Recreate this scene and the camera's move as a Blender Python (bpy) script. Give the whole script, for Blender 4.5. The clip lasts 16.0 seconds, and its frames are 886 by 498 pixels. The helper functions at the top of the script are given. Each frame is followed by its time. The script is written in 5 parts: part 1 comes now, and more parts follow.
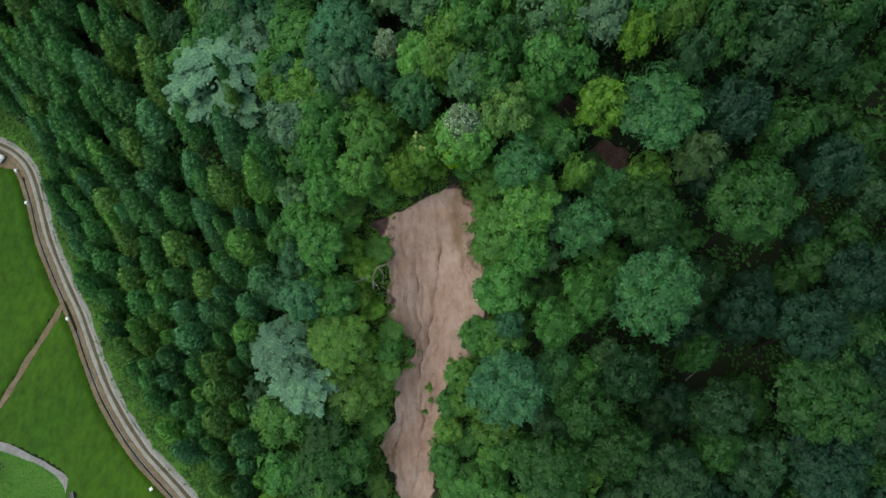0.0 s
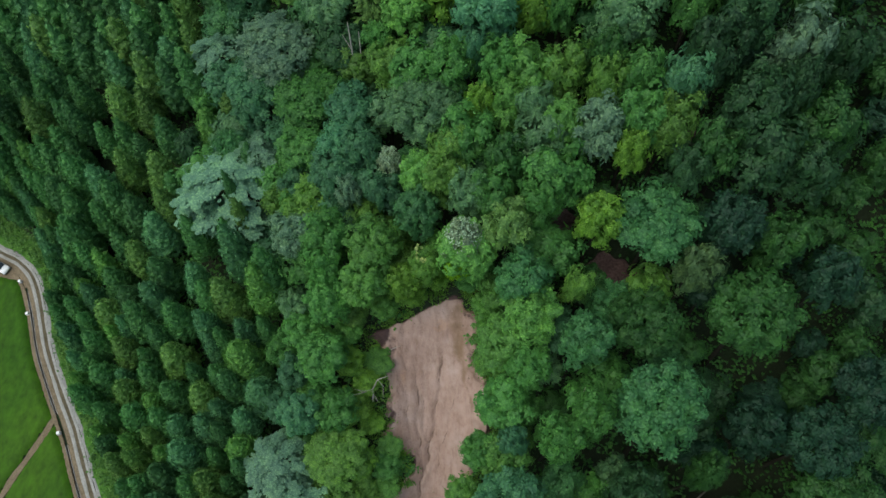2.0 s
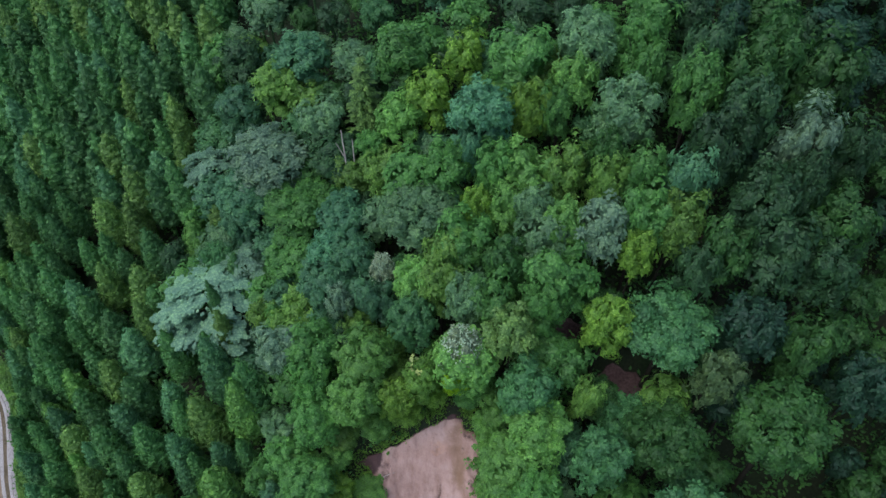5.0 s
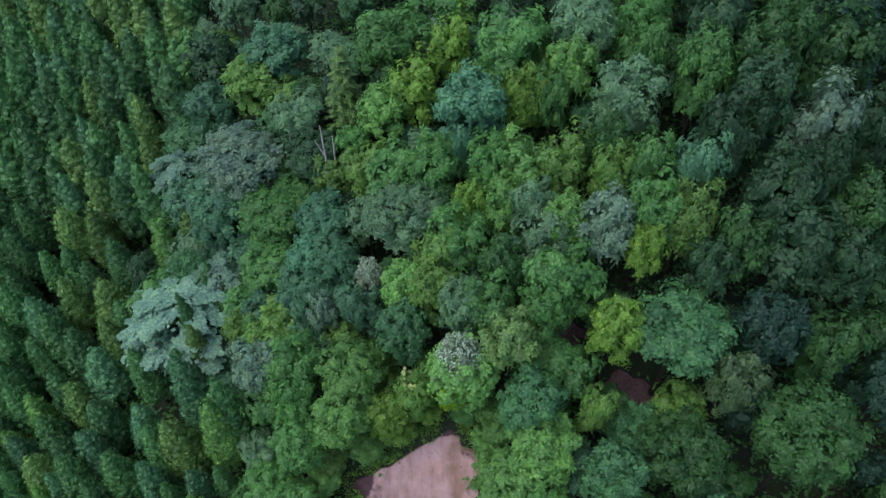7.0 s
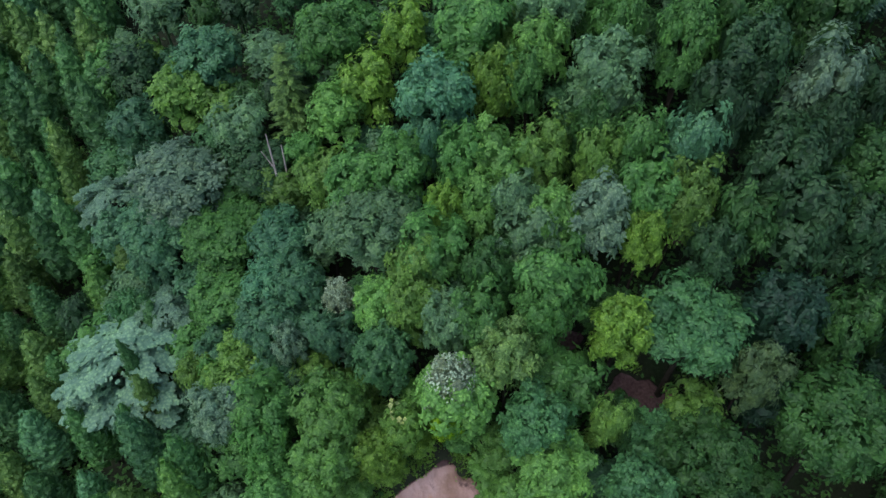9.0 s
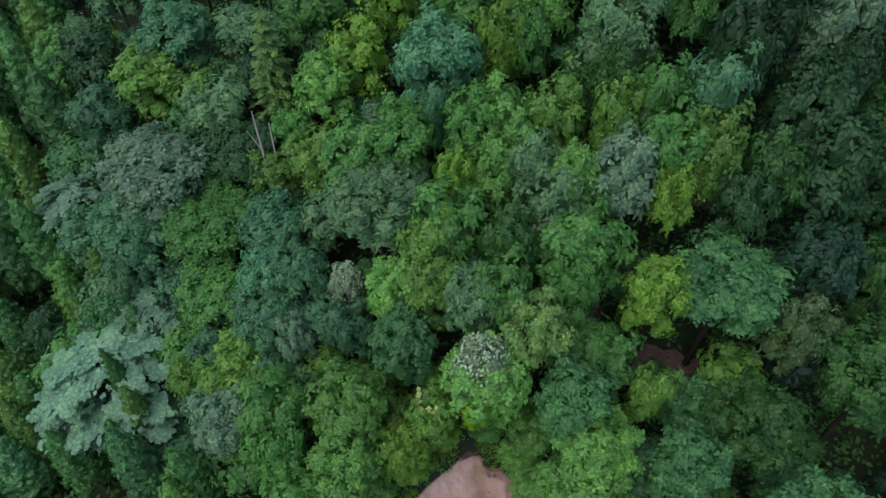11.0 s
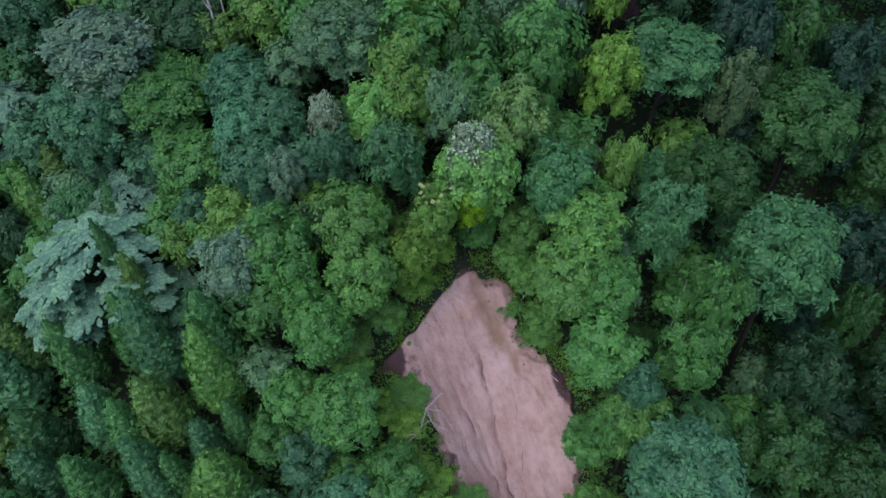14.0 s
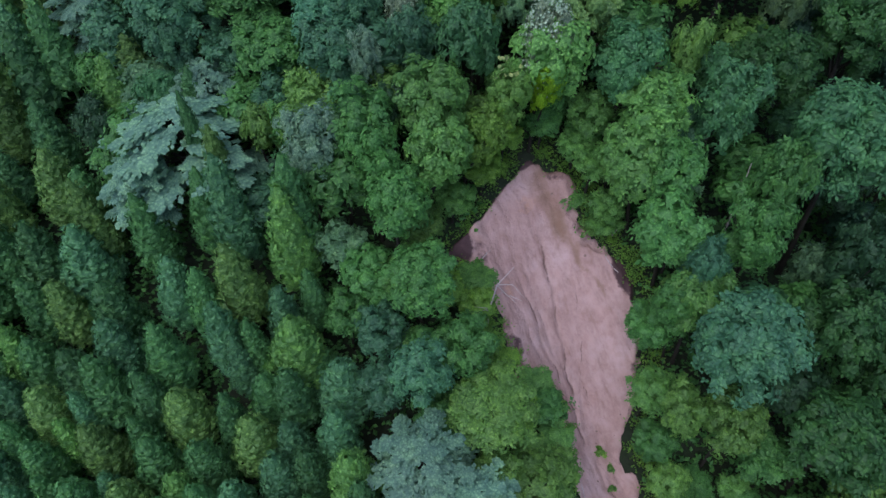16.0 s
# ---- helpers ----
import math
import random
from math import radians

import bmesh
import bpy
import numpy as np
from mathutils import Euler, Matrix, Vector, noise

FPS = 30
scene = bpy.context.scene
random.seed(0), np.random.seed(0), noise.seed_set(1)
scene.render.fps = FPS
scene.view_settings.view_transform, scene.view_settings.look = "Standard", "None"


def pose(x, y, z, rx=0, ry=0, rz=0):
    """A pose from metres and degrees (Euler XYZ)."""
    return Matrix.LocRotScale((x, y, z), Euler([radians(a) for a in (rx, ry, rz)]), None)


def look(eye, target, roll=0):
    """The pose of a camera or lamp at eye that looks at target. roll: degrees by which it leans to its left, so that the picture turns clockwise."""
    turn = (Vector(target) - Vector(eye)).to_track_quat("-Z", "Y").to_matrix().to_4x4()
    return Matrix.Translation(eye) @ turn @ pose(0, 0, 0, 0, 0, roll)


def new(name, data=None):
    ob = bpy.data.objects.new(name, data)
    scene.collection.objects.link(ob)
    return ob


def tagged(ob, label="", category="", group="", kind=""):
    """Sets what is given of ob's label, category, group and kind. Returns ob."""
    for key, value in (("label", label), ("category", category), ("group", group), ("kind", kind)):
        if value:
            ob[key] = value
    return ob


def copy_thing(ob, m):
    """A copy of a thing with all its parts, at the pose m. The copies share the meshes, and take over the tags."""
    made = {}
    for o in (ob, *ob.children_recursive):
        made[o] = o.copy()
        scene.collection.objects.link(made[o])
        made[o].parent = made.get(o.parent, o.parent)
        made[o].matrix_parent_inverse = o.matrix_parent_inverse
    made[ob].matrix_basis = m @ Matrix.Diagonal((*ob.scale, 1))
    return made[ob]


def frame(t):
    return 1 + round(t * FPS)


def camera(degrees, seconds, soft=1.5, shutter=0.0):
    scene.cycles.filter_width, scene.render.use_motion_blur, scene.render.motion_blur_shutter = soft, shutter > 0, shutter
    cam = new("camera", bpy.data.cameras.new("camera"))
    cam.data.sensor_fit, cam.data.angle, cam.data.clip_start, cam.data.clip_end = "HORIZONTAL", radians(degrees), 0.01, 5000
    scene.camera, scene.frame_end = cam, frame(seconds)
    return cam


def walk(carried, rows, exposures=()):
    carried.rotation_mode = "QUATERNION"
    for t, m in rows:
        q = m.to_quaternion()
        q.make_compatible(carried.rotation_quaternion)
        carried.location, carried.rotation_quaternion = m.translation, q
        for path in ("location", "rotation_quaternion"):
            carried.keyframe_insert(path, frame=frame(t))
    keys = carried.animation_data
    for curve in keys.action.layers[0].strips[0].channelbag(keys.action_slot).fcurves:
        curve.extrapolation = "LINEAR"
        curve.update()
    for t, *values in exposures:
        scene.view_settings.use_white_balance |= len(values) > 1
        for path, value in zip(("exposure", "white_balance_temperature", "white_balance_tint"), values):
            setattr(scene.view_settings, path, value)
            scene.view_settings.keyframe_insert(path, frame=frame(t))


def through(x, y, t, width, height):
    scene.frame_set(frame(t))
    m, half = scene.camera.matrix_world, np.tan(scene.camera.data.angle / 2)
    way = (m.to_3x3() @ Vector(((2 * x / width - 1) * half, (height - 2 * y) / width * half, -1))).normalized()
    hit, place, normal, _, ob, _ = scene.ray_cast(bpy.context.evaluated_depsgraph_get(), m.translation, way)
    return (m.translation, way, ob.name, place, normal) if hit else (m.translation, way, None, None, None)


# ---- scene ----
# ---------------------------------------------------------------- camera
cam = camera(64.2, 16.0, soft=1.55)
# seconds, eye (x, y, z), heading, pitch, lean
PATH = [
    (0, 0.077, -0.077, 103.208, 0.179, -70.664, -0.165),
    (0.5, 0.081, -0.049, 103.216, 0.230, -68.479, -0.130),
    (1, 0.085, 0.007, 103.274, 0.308, -66.310, -0.049),
    (1.5, 0.088, 0.026, 103.297, 0.369, -64.047, -0.023),
    (2, 0.036, 0.074, 103.359, 0.368, -61.787, -0.040),
    (2.5, -0.013, 0.084, 103.261, 0.392, -59.510, -0.032),
    (3, -0.050, 0.069, 102.368, 0.488, -57.245, -0.007),
    (3.5, -0.024, 0.096, 101.142, 0.543, -54.908, 0.069),
    (4, -0.023, 0.068, 99.991, 0.456, -52.697, 0.110),
    (6.5, -0.368, 1.986, 93.948, -1.863, -50.306, -0.018),
    (7, -0.723, 3.709, 92.634, -2.240, -50.273, 0.085),
    (7.5, -1.225, 5.480, 91.324, -2.373, -50.198, 0.139),
    (8, -1.922, 7.050, 89.947, -2.494, -50.094, 0.180),
    (8.5, -2.758, 8.347, 88.402, -5.572, -49.876, 0.246),
    (8.7, -2.723, 8.622, 87.808, -6.996, -49.773, 0.422),
    (10.8, -7.373, 11.479, 82.442, -13.849, -49.595, -0.140),
    (11, -7.768, 11.627, 81.985, -14.639, -49.823, -0.063),
    (11.5, -9.137, 11.106, 80.874, -17.999, -50.063, 0.050),
    (12, -10.747, 10.086, 79.831, -20.809, -50.378, 0.127),
    (12.5, -12.581, 8.512, 78.691, -23.519, -50.556, 0.142),
    (13, -14.669, 6.595, 77.622, -26.301, -50.776, 0.089),
    (13.5, -17.054, 4.350, 76.476, -28.040, -50.922, 0.073),
    (14, -19.695, 2.037, 75.268, -28.160, -51.043, -0.031),
    (14.5, -22.354, -0.015, 73.977, -28.089, -51.031, -0.059),
    (15, -24.906, -1.456, 72.750, -28.015, -51.139, -0.095),
    (15.5, -27.184, -2.507, 71.582, -27.873, -51.274, -0.199),
    (16, -29.236, -3.181, 70.374, -27.762, -51.372, -0.289),
]


def facing(x, y, z, yaw, pitch, lean):
    a, b = radians(yaw), radians(pitch)
    ahead = Vector((-math.sin(a) * math.cos(b), math.cos(a) * math.cos(b), math.sin(b)))
    return look((x, y, z), Vector((x, y, z)) + ahead, -lean)


walk(cam, [(t, facing(*row)) for t, *row in PATH], exposures=[(0.0, 0.16, 6750, -4), (4.0, 0.44, 6100, 8), (7.0, 0.55, 5750, 26), (11.0, 0.36, 6200, 14), (13.5, 0.38, 5750, 22), (16.0, 0.30, 5500, 26)])

# ---------------------------------------------------------------- sky and sun (overcast evening)
world = bpy.data.worlds.new("sky")
scene.world = world
world.use_nodes = True
wn = world.node_tree
sky = wn.nodes.new("ShaderNodeTexSky")
sky.sky_type, sky.sun_disc = "NISHITA", False
sky.sun_elevation, sky.sun_rotation = radians(62), radians(245)
sky.air_density, sky.dust_density = 1.0, 3.0
wn.nodes["Background"].inputs["Strength"].default_value = 0.15
wn.links.new(sky.outputs["Color"], wn.nodes["Background"].inputs["Color"])
sun = new("sun", bpy.data.lights.new("sun", "SUN"))
sun.data.energy, sun.data.angle, sun.data.color = 1.5, radians(80), (1.0, 0.97, 0.92)
sun.matrix_world = look((0, 0, 200), (46, 21, 100))

# ---------------------------------------------------------------- materials


def material(name):
    mat = bpy.data.materials.new(name)
    mat.use_nodes = True
    return mat, mat.node_tree.nodes, mat.node_tree.links, mat.node_tree.nodes["Principled BSDF"]


def noise_node(nodes, links, scale, detail=4.0, stretch=None, rough=0.55):
    tex = nodes.new("ShaderNodeTexNoise")
    tex.inputs["Scale"].default_value, tex.inputs["Detail"].default_value = scale, detail
    tex.inputs["Roughness"].default_value = rough
    co = nodes.new("ShaderNodeTexCoord")
    if stretch:
        mp = nodes.new("ShaderNodeMapping")
        mp.inputs["Scale"].default_value = stretch
        links.new(co.outputs["Object"], mp.inputs["Vector"])
        links.new(mp.outputs["Vector"], tex.inputs["Vector"])
    else:
        links.new(co.outputs["Object"], tex.inputs["Vector"])
    return tex


def ramp_node(nodes, links, source, stops):
    ramp = nodes.new("ShaderNodeValToRGB")
    while len(ramp.color_ramp.elements) < len(stops):
        ramp.color_ramp.elements.new(0.5)
    for el, (at, col) in zip(ramp.color_ramp.elements, stops):
        el.position, el.color = at, (*col, 1)
    links.new(source, ramp.inputs["Fac"])
    return ramp


def mix_node(nodes, links, fac, a, b, mode="MIX"):
    m = nodes.new("ShaderNodeMix")
    m.data_type, m.blend_type = "RGBA", mode
    if isinstance(fac, (int, float)):
        m.inputs["Factor"].default_value = fac
    else:
        links.new(fac, m.inputs["Factor"])
    for val, slot in ((a, m.inputs[6]), (b, m.inputs[7])):
        if isinstance(val, tuple):
            slot.default_value = (*val, 1)
        else:
            links.new(val, slot)
    return m.outputs[2]


def bump_node(nodes, links, height, strength, distance, bsdf):
    bump = nodes.new("ShaderNodeBump")
    bump.inputs["Strength"].default_value, bump.inputs["Distance"].default_value = strength, distance
    links.new(height, bump.inputs["Height"])
    links.new(bump.outputs["Normal"], bsdf.inputs["Normal"])


def two_tone(name, scale, stops, rough=0.9, fine=None, bump=0.0, distance=0.05, stretch=None):
    """A surface with broad patches from stops and fine grain."""
    mat, nodes, links, bsdf = material(name)
    broad = noise_node(nodes, links, scale, 5.0, stretch)
    col = ramp_node(nodes, links, broad.outputs["Fac"], stops).outputs["Color"]
    grain = noise_node(nodes, links, fine or scale * 9, 3.0, stretch)
    shade = ramp_node(nodes, links, grain.outputs["Fac"], [(0.25, (0.6, 0.6, 0.6)), (0.75, (1.3, 1.3, 1.3))])
    links.new(mix_node(nodes, links, 1.0, col, shade.outputs["Color"], "MULTIPLY"), bsdf.inputs["Base Color"])
    bsdf.inputs["Roughness"].default_value = rough
    bsdf.inputs["Specular IOR Level"].default_value = 0.5 if rough < 0.6 else 0.15
    if bump:
        bump_node(nodes, links, grain.outputs["Fac"], bump, distance, bsdf)
    return mat


def leaf_material(name, rough=0.55, through=0.42, spread=(0.88, 1.14), leaves=5.2):
    """Foliage in the colour of its own tree, uneven from spray to spray and from limb to limb."""
    mat, nodes, links, bsdf = material(name)
    info = nodes.new("ShaderNodeObjectInfo")
    geo = nodes.new("ShaderNodeNewGeometry")
    lo, hi = spread
    each = ramp_node(nodes, links, geo.outputs["Random Per Island"],
                     [(0.0, (lo, lo * 1.03, lo)), (1.0, (hi * 1.04, hi, hi * 0.92))])
    limb = noise_node(nodes, links, 0.75, 2.5)
    tone = ramp_node(nodes, links, limb.outputs["Fac"], [(0.32, (0.74, 0.78, 0.84)), (0.5, (1.0, 1.0, 1.0)), (0.68, (1.28, 1.23, 1.08))])
    col = mix_node(nodes, links, 1.0, info.outputs["Color"], each.outputs["Color"], "MULTIPLY")
    col = mix_node(nodes, links, 1.0, col, tone.outputs["Color"], "MULTIPLY")
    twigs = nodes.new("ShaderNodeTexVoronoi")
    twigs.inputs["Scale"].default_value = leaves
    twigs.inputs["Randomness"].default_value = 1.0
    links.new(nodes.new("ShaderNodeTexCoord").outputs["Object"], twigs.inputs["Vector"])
    # pale cell middles, dark cell edges: shade between leaves, coloured in
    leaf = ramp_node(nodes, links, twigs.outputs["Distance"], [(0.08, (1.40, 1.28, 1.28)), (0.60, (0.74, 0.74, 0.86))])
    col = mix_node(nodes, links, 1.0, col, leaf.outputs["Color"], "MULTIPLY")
    links.new(col, bsdf.inputs["Base Color"])
    bump_node(nodes, links, twigs.outputs["Distance"], -0.9, 0.20, bsdf)
    bsdf.inputs["Roughness"].default_value = rough
    bsdf.inputs["Specular IOR Level"].default_value = 0.3
    glow = nodes.new("ShaderNodeBsdfTranslucent")
    links.new(col, glow.inputs["Color"])
    both = nodes.new("ShaderNodeMixShader")
    both.inputs["Fac"].default_value = through
    links.new(bsdf.outputs["BSDF"], both.inputs[1])
    links.new(glow.outputs["BSDF"], both.inputs[2])
    links.new(both.outputs["Shader"], nodes["Material Output"].inputs["Surface"])
    return mat


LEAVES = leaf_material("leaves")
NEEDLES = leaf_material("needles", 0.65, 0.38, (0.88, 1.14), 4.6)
PETALS = two_tone("blossom", 3.0, [(0.3, (0.20, 0.33, 0.19)), (0.7, (0.34, 0.46, 0.30))], 0.7)
BARK = two_tone("bark", 2.5, [(0.3, (0.018, 0.019, 0.013)), (0.7, (0.040, 0.038, 0.028))], 0.9, bump=0.6, stretch=(1, 1, 0.25))
DEADWOOD = two_tone("bleached_wood", 2.0, [(0.3, (0.272, 0.248, 0.224)), (0.7, (0.416, 0.392, 0.360))], 0.85, bump=0.4, stretch=(1, 1, 0.2))
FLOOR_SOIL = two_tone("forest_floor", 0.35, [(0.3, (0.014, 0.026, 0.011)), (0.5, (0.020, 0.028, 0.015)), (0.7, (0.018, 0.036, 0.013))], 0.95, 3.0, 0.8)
CROP = two_tone("rice_leaves", 0.06, [(0.3, (0.024, 0.078, 0.003)), (0.7, (0.044, 0.104, 0.004))], 0.7, 1.2, 0.35, 0.15, (1.0, 0.6, 1.0))
GRASS = two_tone("verge_grass", 0.5, [(0.2, (0.040, 0.115, 0.018)), (0.5, (0.060, 0.150, 0.022)), (0.85, (0.10, 0.155, 0.04))], 0.85, 4.0, 0.8, 0.1)
DIRT = two_tone("track_earth", 0.4, [(0.3, (0.143, 0.109, 0.071)), (0.7, (0.210, 0.165, 0.112))], 0.95, 5.0, 0.5, 0.03)
MEDIAN = two_tone("track_middle", 0.6, [(0.3, (0.075, 0.064, 0.038)), (0.7, (0.120, 0.098, 0.064))], 0.95, 5.0, 0.5, 0.03)
GRAVEL = two_tone("gravel", 0.7, [(0.3, (0.195, 0.188, 0.188)), (0.7, (0.285, 0.277, 0.270))], 0.9, 9.0, 0.6, 0.03)
CONCRETE = two_tone("concrete", 0.8, [(0.3, (0.245, 0.238, 0.223)), (0.7, (0.331, 0.324, 0.310))], 0.85, 8.0, 0.3, 0.02)
# matte dark brown over the whole ditch bed
DARK_BED = two_tone("ditch_bed", 0.8, [(0.3, (0.014, 0.012, 0.009)), (0.7, (0.028, 0.022, 0.016))], 0.7)
WHITE_PAINT = two_tone("white_paint", 3.0, [(0.3, (0.72, 0.73, 0.74)), (0.7, (0.8, 0.8, 0.8))], 0.35)
GLASS_DARK = two_tone("car_glass", 3.0, [(0.3, (0.02, 0.025, 0.03)), (0.7, (0.03, 0.035, 0.04))], 0.08)
RUBBER = two_tone("rubber", 6.0, [(0.3, (0.02, 0.02, 0.02)), (0.7, (0.035, 0.035, 0.035))], 0.85)
STONE = two_tone("clod", 1.5, [(0.3, (0.168, 0.119, 0.091)), (0.7, (0.280, 0.210, 0.168))], 0.95, 8.0, 0.6)


def blend(nodes, links, name, low, high, source):
    """A mask from the soil layer of that name, its edge broken up by noise."""
    at = nodes.new("ShaderNodeAttribute")
    at.attribute_name = name
    add = nodes.new("ShaderNodeMath")
    add.operation = "MULTIPLY_ADD"
    links.new(source, add.inputs[0])
    add.inputs[1].default_value = 1.1
    links.new(at.outputs["Fac"], add.inputs[2])
    ramp = nodes.new("ShaderNodeMapRange")
    ramp.interpolation_type = "SMOOTHSTEP"
    ramp.inputs["From Min"].default_value, ramp.inputs["From Max"].default_value = low + 0.55, high + 0.55
    links.new(add.outputs[0], ramp.inputs["Value"])
    return ramp.outputs["Result"]


def scar_material(name):
    """Raw pinkish earth: broad tone, mottles, down-slope streaks; brown subsoil, dark humus and cracks by soil layer."""
    mat, nodes, links, bsdf = material(name)
    broad = noise_node(nodes, links, 0.22, 8.0, None, 0.62)
    tones = [(0.30, (0.276, 0.182, 0.150)), (0.48, (0.356, 0.250, 0.214)), (0.66, (0.412, 0.306, 0.272))]
    col = ramp_node(nodes, links, broad.outputs["Fac"], tones).outputs["Color"]
    streak = noise_node(nodes, links, 1.0, 6.0, (1.3, 0.30, 0.30), 0.65)
    line = ramp_node(nodes, links, streak.outputs["Fac"], [(0.30, (0.80, 0.76, 0.72)), (0.47, (1, 1, 1)), (0.72, (1.10, 1.09, 1.08))])
    col = mix_node(nodes, links, 1.0, col, line.outputs["Color"], "MULTIPLY")
    mottle = noise_node(nodes, links, 1.4, 7.0, (1.0, 0.6, 0.6), 0.7)
    patch = ramp_node(nodes, links, mottle.outputs["Fac"], [(0.34, (0.82, 0.79, 0.76)), (0.52, (1, 1, 1)), (0.70, (1.08, 1.08, 1.08))])
    col = mix_node(nodes, links, 0.9, col, patch.outputs["Color"], "MULTIPLY")
    ragged = noise_node(nodes, links, 1.1, 7.0, None, 0.72).outputs["Fac"]
    col = mix_node(nodes, links, blend(nodes, links, "subsoil", 0.2, 1.15, ragged), col, (0.205, 0.136, 0.090))
    col = mix_node(nodes, links, blend(nodes, links, "peach", 0.35, 0.9, ragged), col, (0.47, 0.285, 0.185))
    col = mix_node(nodes, links, blend(nodes, links, "crack", 0.26, 0.62, ragged), col, (0.150, 0.100, 0.080))
    col = mix_node(nodes, links, blend(nodes, links, "humus", 0.35, 0.75, ragged), col, (0.072, 0.046, 0.044))
    links.new(col, bsdf.inputs["Base Color"])
    bsdf.inputs["Roughness"].default_value = 0.95
    bsdf.inputs["Specular IOR Level"].default_value = 0.15
    grain = noise_node(nodes, links, 3.0, 7.0, None, 0.65)
    bump_node(nodes, links, grain.outputs["Fac"], 0.8, 0.16, bsdf)
    return mat


BARE = scar_material("bare_earth")
DARK_BARE = two_tone("humus", 0.5, [(0.3, (0.075, 0.047, 0.045)), (0.7, (0.155, 0.104, 0.100))], 0.95, 4.0, 0.7)

# foliage colours
LEAF, LIGHT, BRIGHT = (0.078, 0.240, 0.051), (0.116, 0.304, 0.060), (0.170, 0.355, 0.090)
YELLOW, LIME, OLIVE = (0.142, 0.320, 0.040), (0.200, 0.410, 0.012), (0.112, 0.262, 0.046)
BLUISH, TEAL, JADE = (0.068, 0.204, 0.088), (0.074, 0.232, 0.104), (0.062, 0.196, 0.064)
GREYGREEN, PALE, WHITE = (0.106, 0.244, 0.100), (0.150, 0.290, 0.160), (0.179, 0.270, 0.149)
RUSSET = (0.082, 0.162, 0.058)
# DEEP, DUSKY, NAVY: dark-leaved trees, and crowns with gully shade in their colour
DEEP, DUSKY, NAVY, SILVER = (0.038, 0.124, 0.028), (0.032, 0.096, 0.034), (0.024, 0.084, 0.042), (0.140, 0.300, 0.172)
SPIRE, SPIRE_WARM, SPIRE_DARK, SPIRE_COOL, SPIRE_LIGHT = (0.088, 0.256, 0.070), (0.124, 0.268, 0.060), (0.062, 0.180, 0.054), (0.092, 0.258, 0.098), (0.134, 0.335, 0.068)
COLOUR_WORDS = {
    LEAF: "mid-green", LIGHT: "light green", BRIGHT: "pale bright green", YELLOW: "yellow-green", LIME: "lime-green",
    OLIVE: "olive-green", BLUISH: "bluish green", TEAL: "teal-green", JADE: "jade-green", GREYGREEN: "grey-green",
    PALE: "pale grey-green", WHITE: "white-flecked", DEEP: "deep green", DUSKY: "dusky dark green",
    RUSSET: "brown-tinged green", NAVY: "shade-darkened blue-green", SILVER: "silvery green",
    SPIRE: "green", SPIRE_WARM: "olive-green", SPIRE_DARK: "dark green", SPIRE_COOL: "cool green", SPIRE_LIGHT: "bright green"}

# ---------------------------------------------------------------- helpers


def mesh_from(name, verts, faces, mat, smooth=False):
    me = bpy.data.meshes.new(name)
    verts, faces = np.asarray(verts, np.float32), np.asarray(faces, np.int32)
    n = faces.shape[1]
    me.vertices.add(len(verts))
    me.vertices.foreach_set("co", verts.ravel())
    me.loops.add(faces.size)
    me.loops.foreach_set("vertex_index", faces.ravel())
    me.polygons.add(len(faces))
    me.polygons.foreach_set("loop_start", np.arange(0, faces.size, n, dtype=np.int32))
    me.polygons.foreach_set("use_smooth", np.full(len(faces), smooth))
    me.materials.append(mat)
    me.update(calc_edges=True)
    me.validate()
    return me


def part(name, me, parent, label="", m=None):
    ob = new(name, me)
    ob.parent = parent
    if m is not None:
        ob.matrix_basis = m
    return tagged(ob, label)


def from_bm(name, bm, mat, smooth=False):
    me = bpy.data.meshes.new(name)
    bm.to_mesh(me)
    bm.free()
    me.materials.append(mat)
    for p in me.polygons:
        p.use_smooth = smooth
    return me


def tube(path, radii, sides=6):
    """A tapered limb along a path: vertices and quads."""
    path = [Vector(p) for p in path]
    verts, faces = [], []
    for i, p in enumerate(path):
        d = (path[min(i + 1, len(path) - 1)] - path[max(i - 1, 0)]).normalized()
        a = d.orthogonal().normalized() if abs(d.z) < 0.95 else Vector((1, 0, 0))
        a = (a - d * a.dot(d)).normalized()
        b = d.cross(a)
        for k in range(sides):
            w = 2 * math.pi * k / sides
            verts.append(p + radii[i] * (math.cos(w) * a + math.sin(w) * b))
    for i in range(len(path) - 1):
        for k in range(sides):
            j = (k + 1) % sides
            faces.append((i * sides + k, i * sides + j, (i + 1) * sides + j, (i + 1) * sides + k))
    return verts, faces


def tubes(name, limbs, mat, sides=6):
    verts, faces = [], []
    for path, radii in limbs:
        v, f = tube(path, radii, sides)
        faces += [tuple(i + len(verts) for i in q) for q in f]
        verts += [tuple(p) for p in v]
    return mesh_from(name, verts, faces, mat, True)


def unit(a):
    return a / np.maximum(np.linalg.norm(a, axis=-1, keepdims=True), 1e-6)


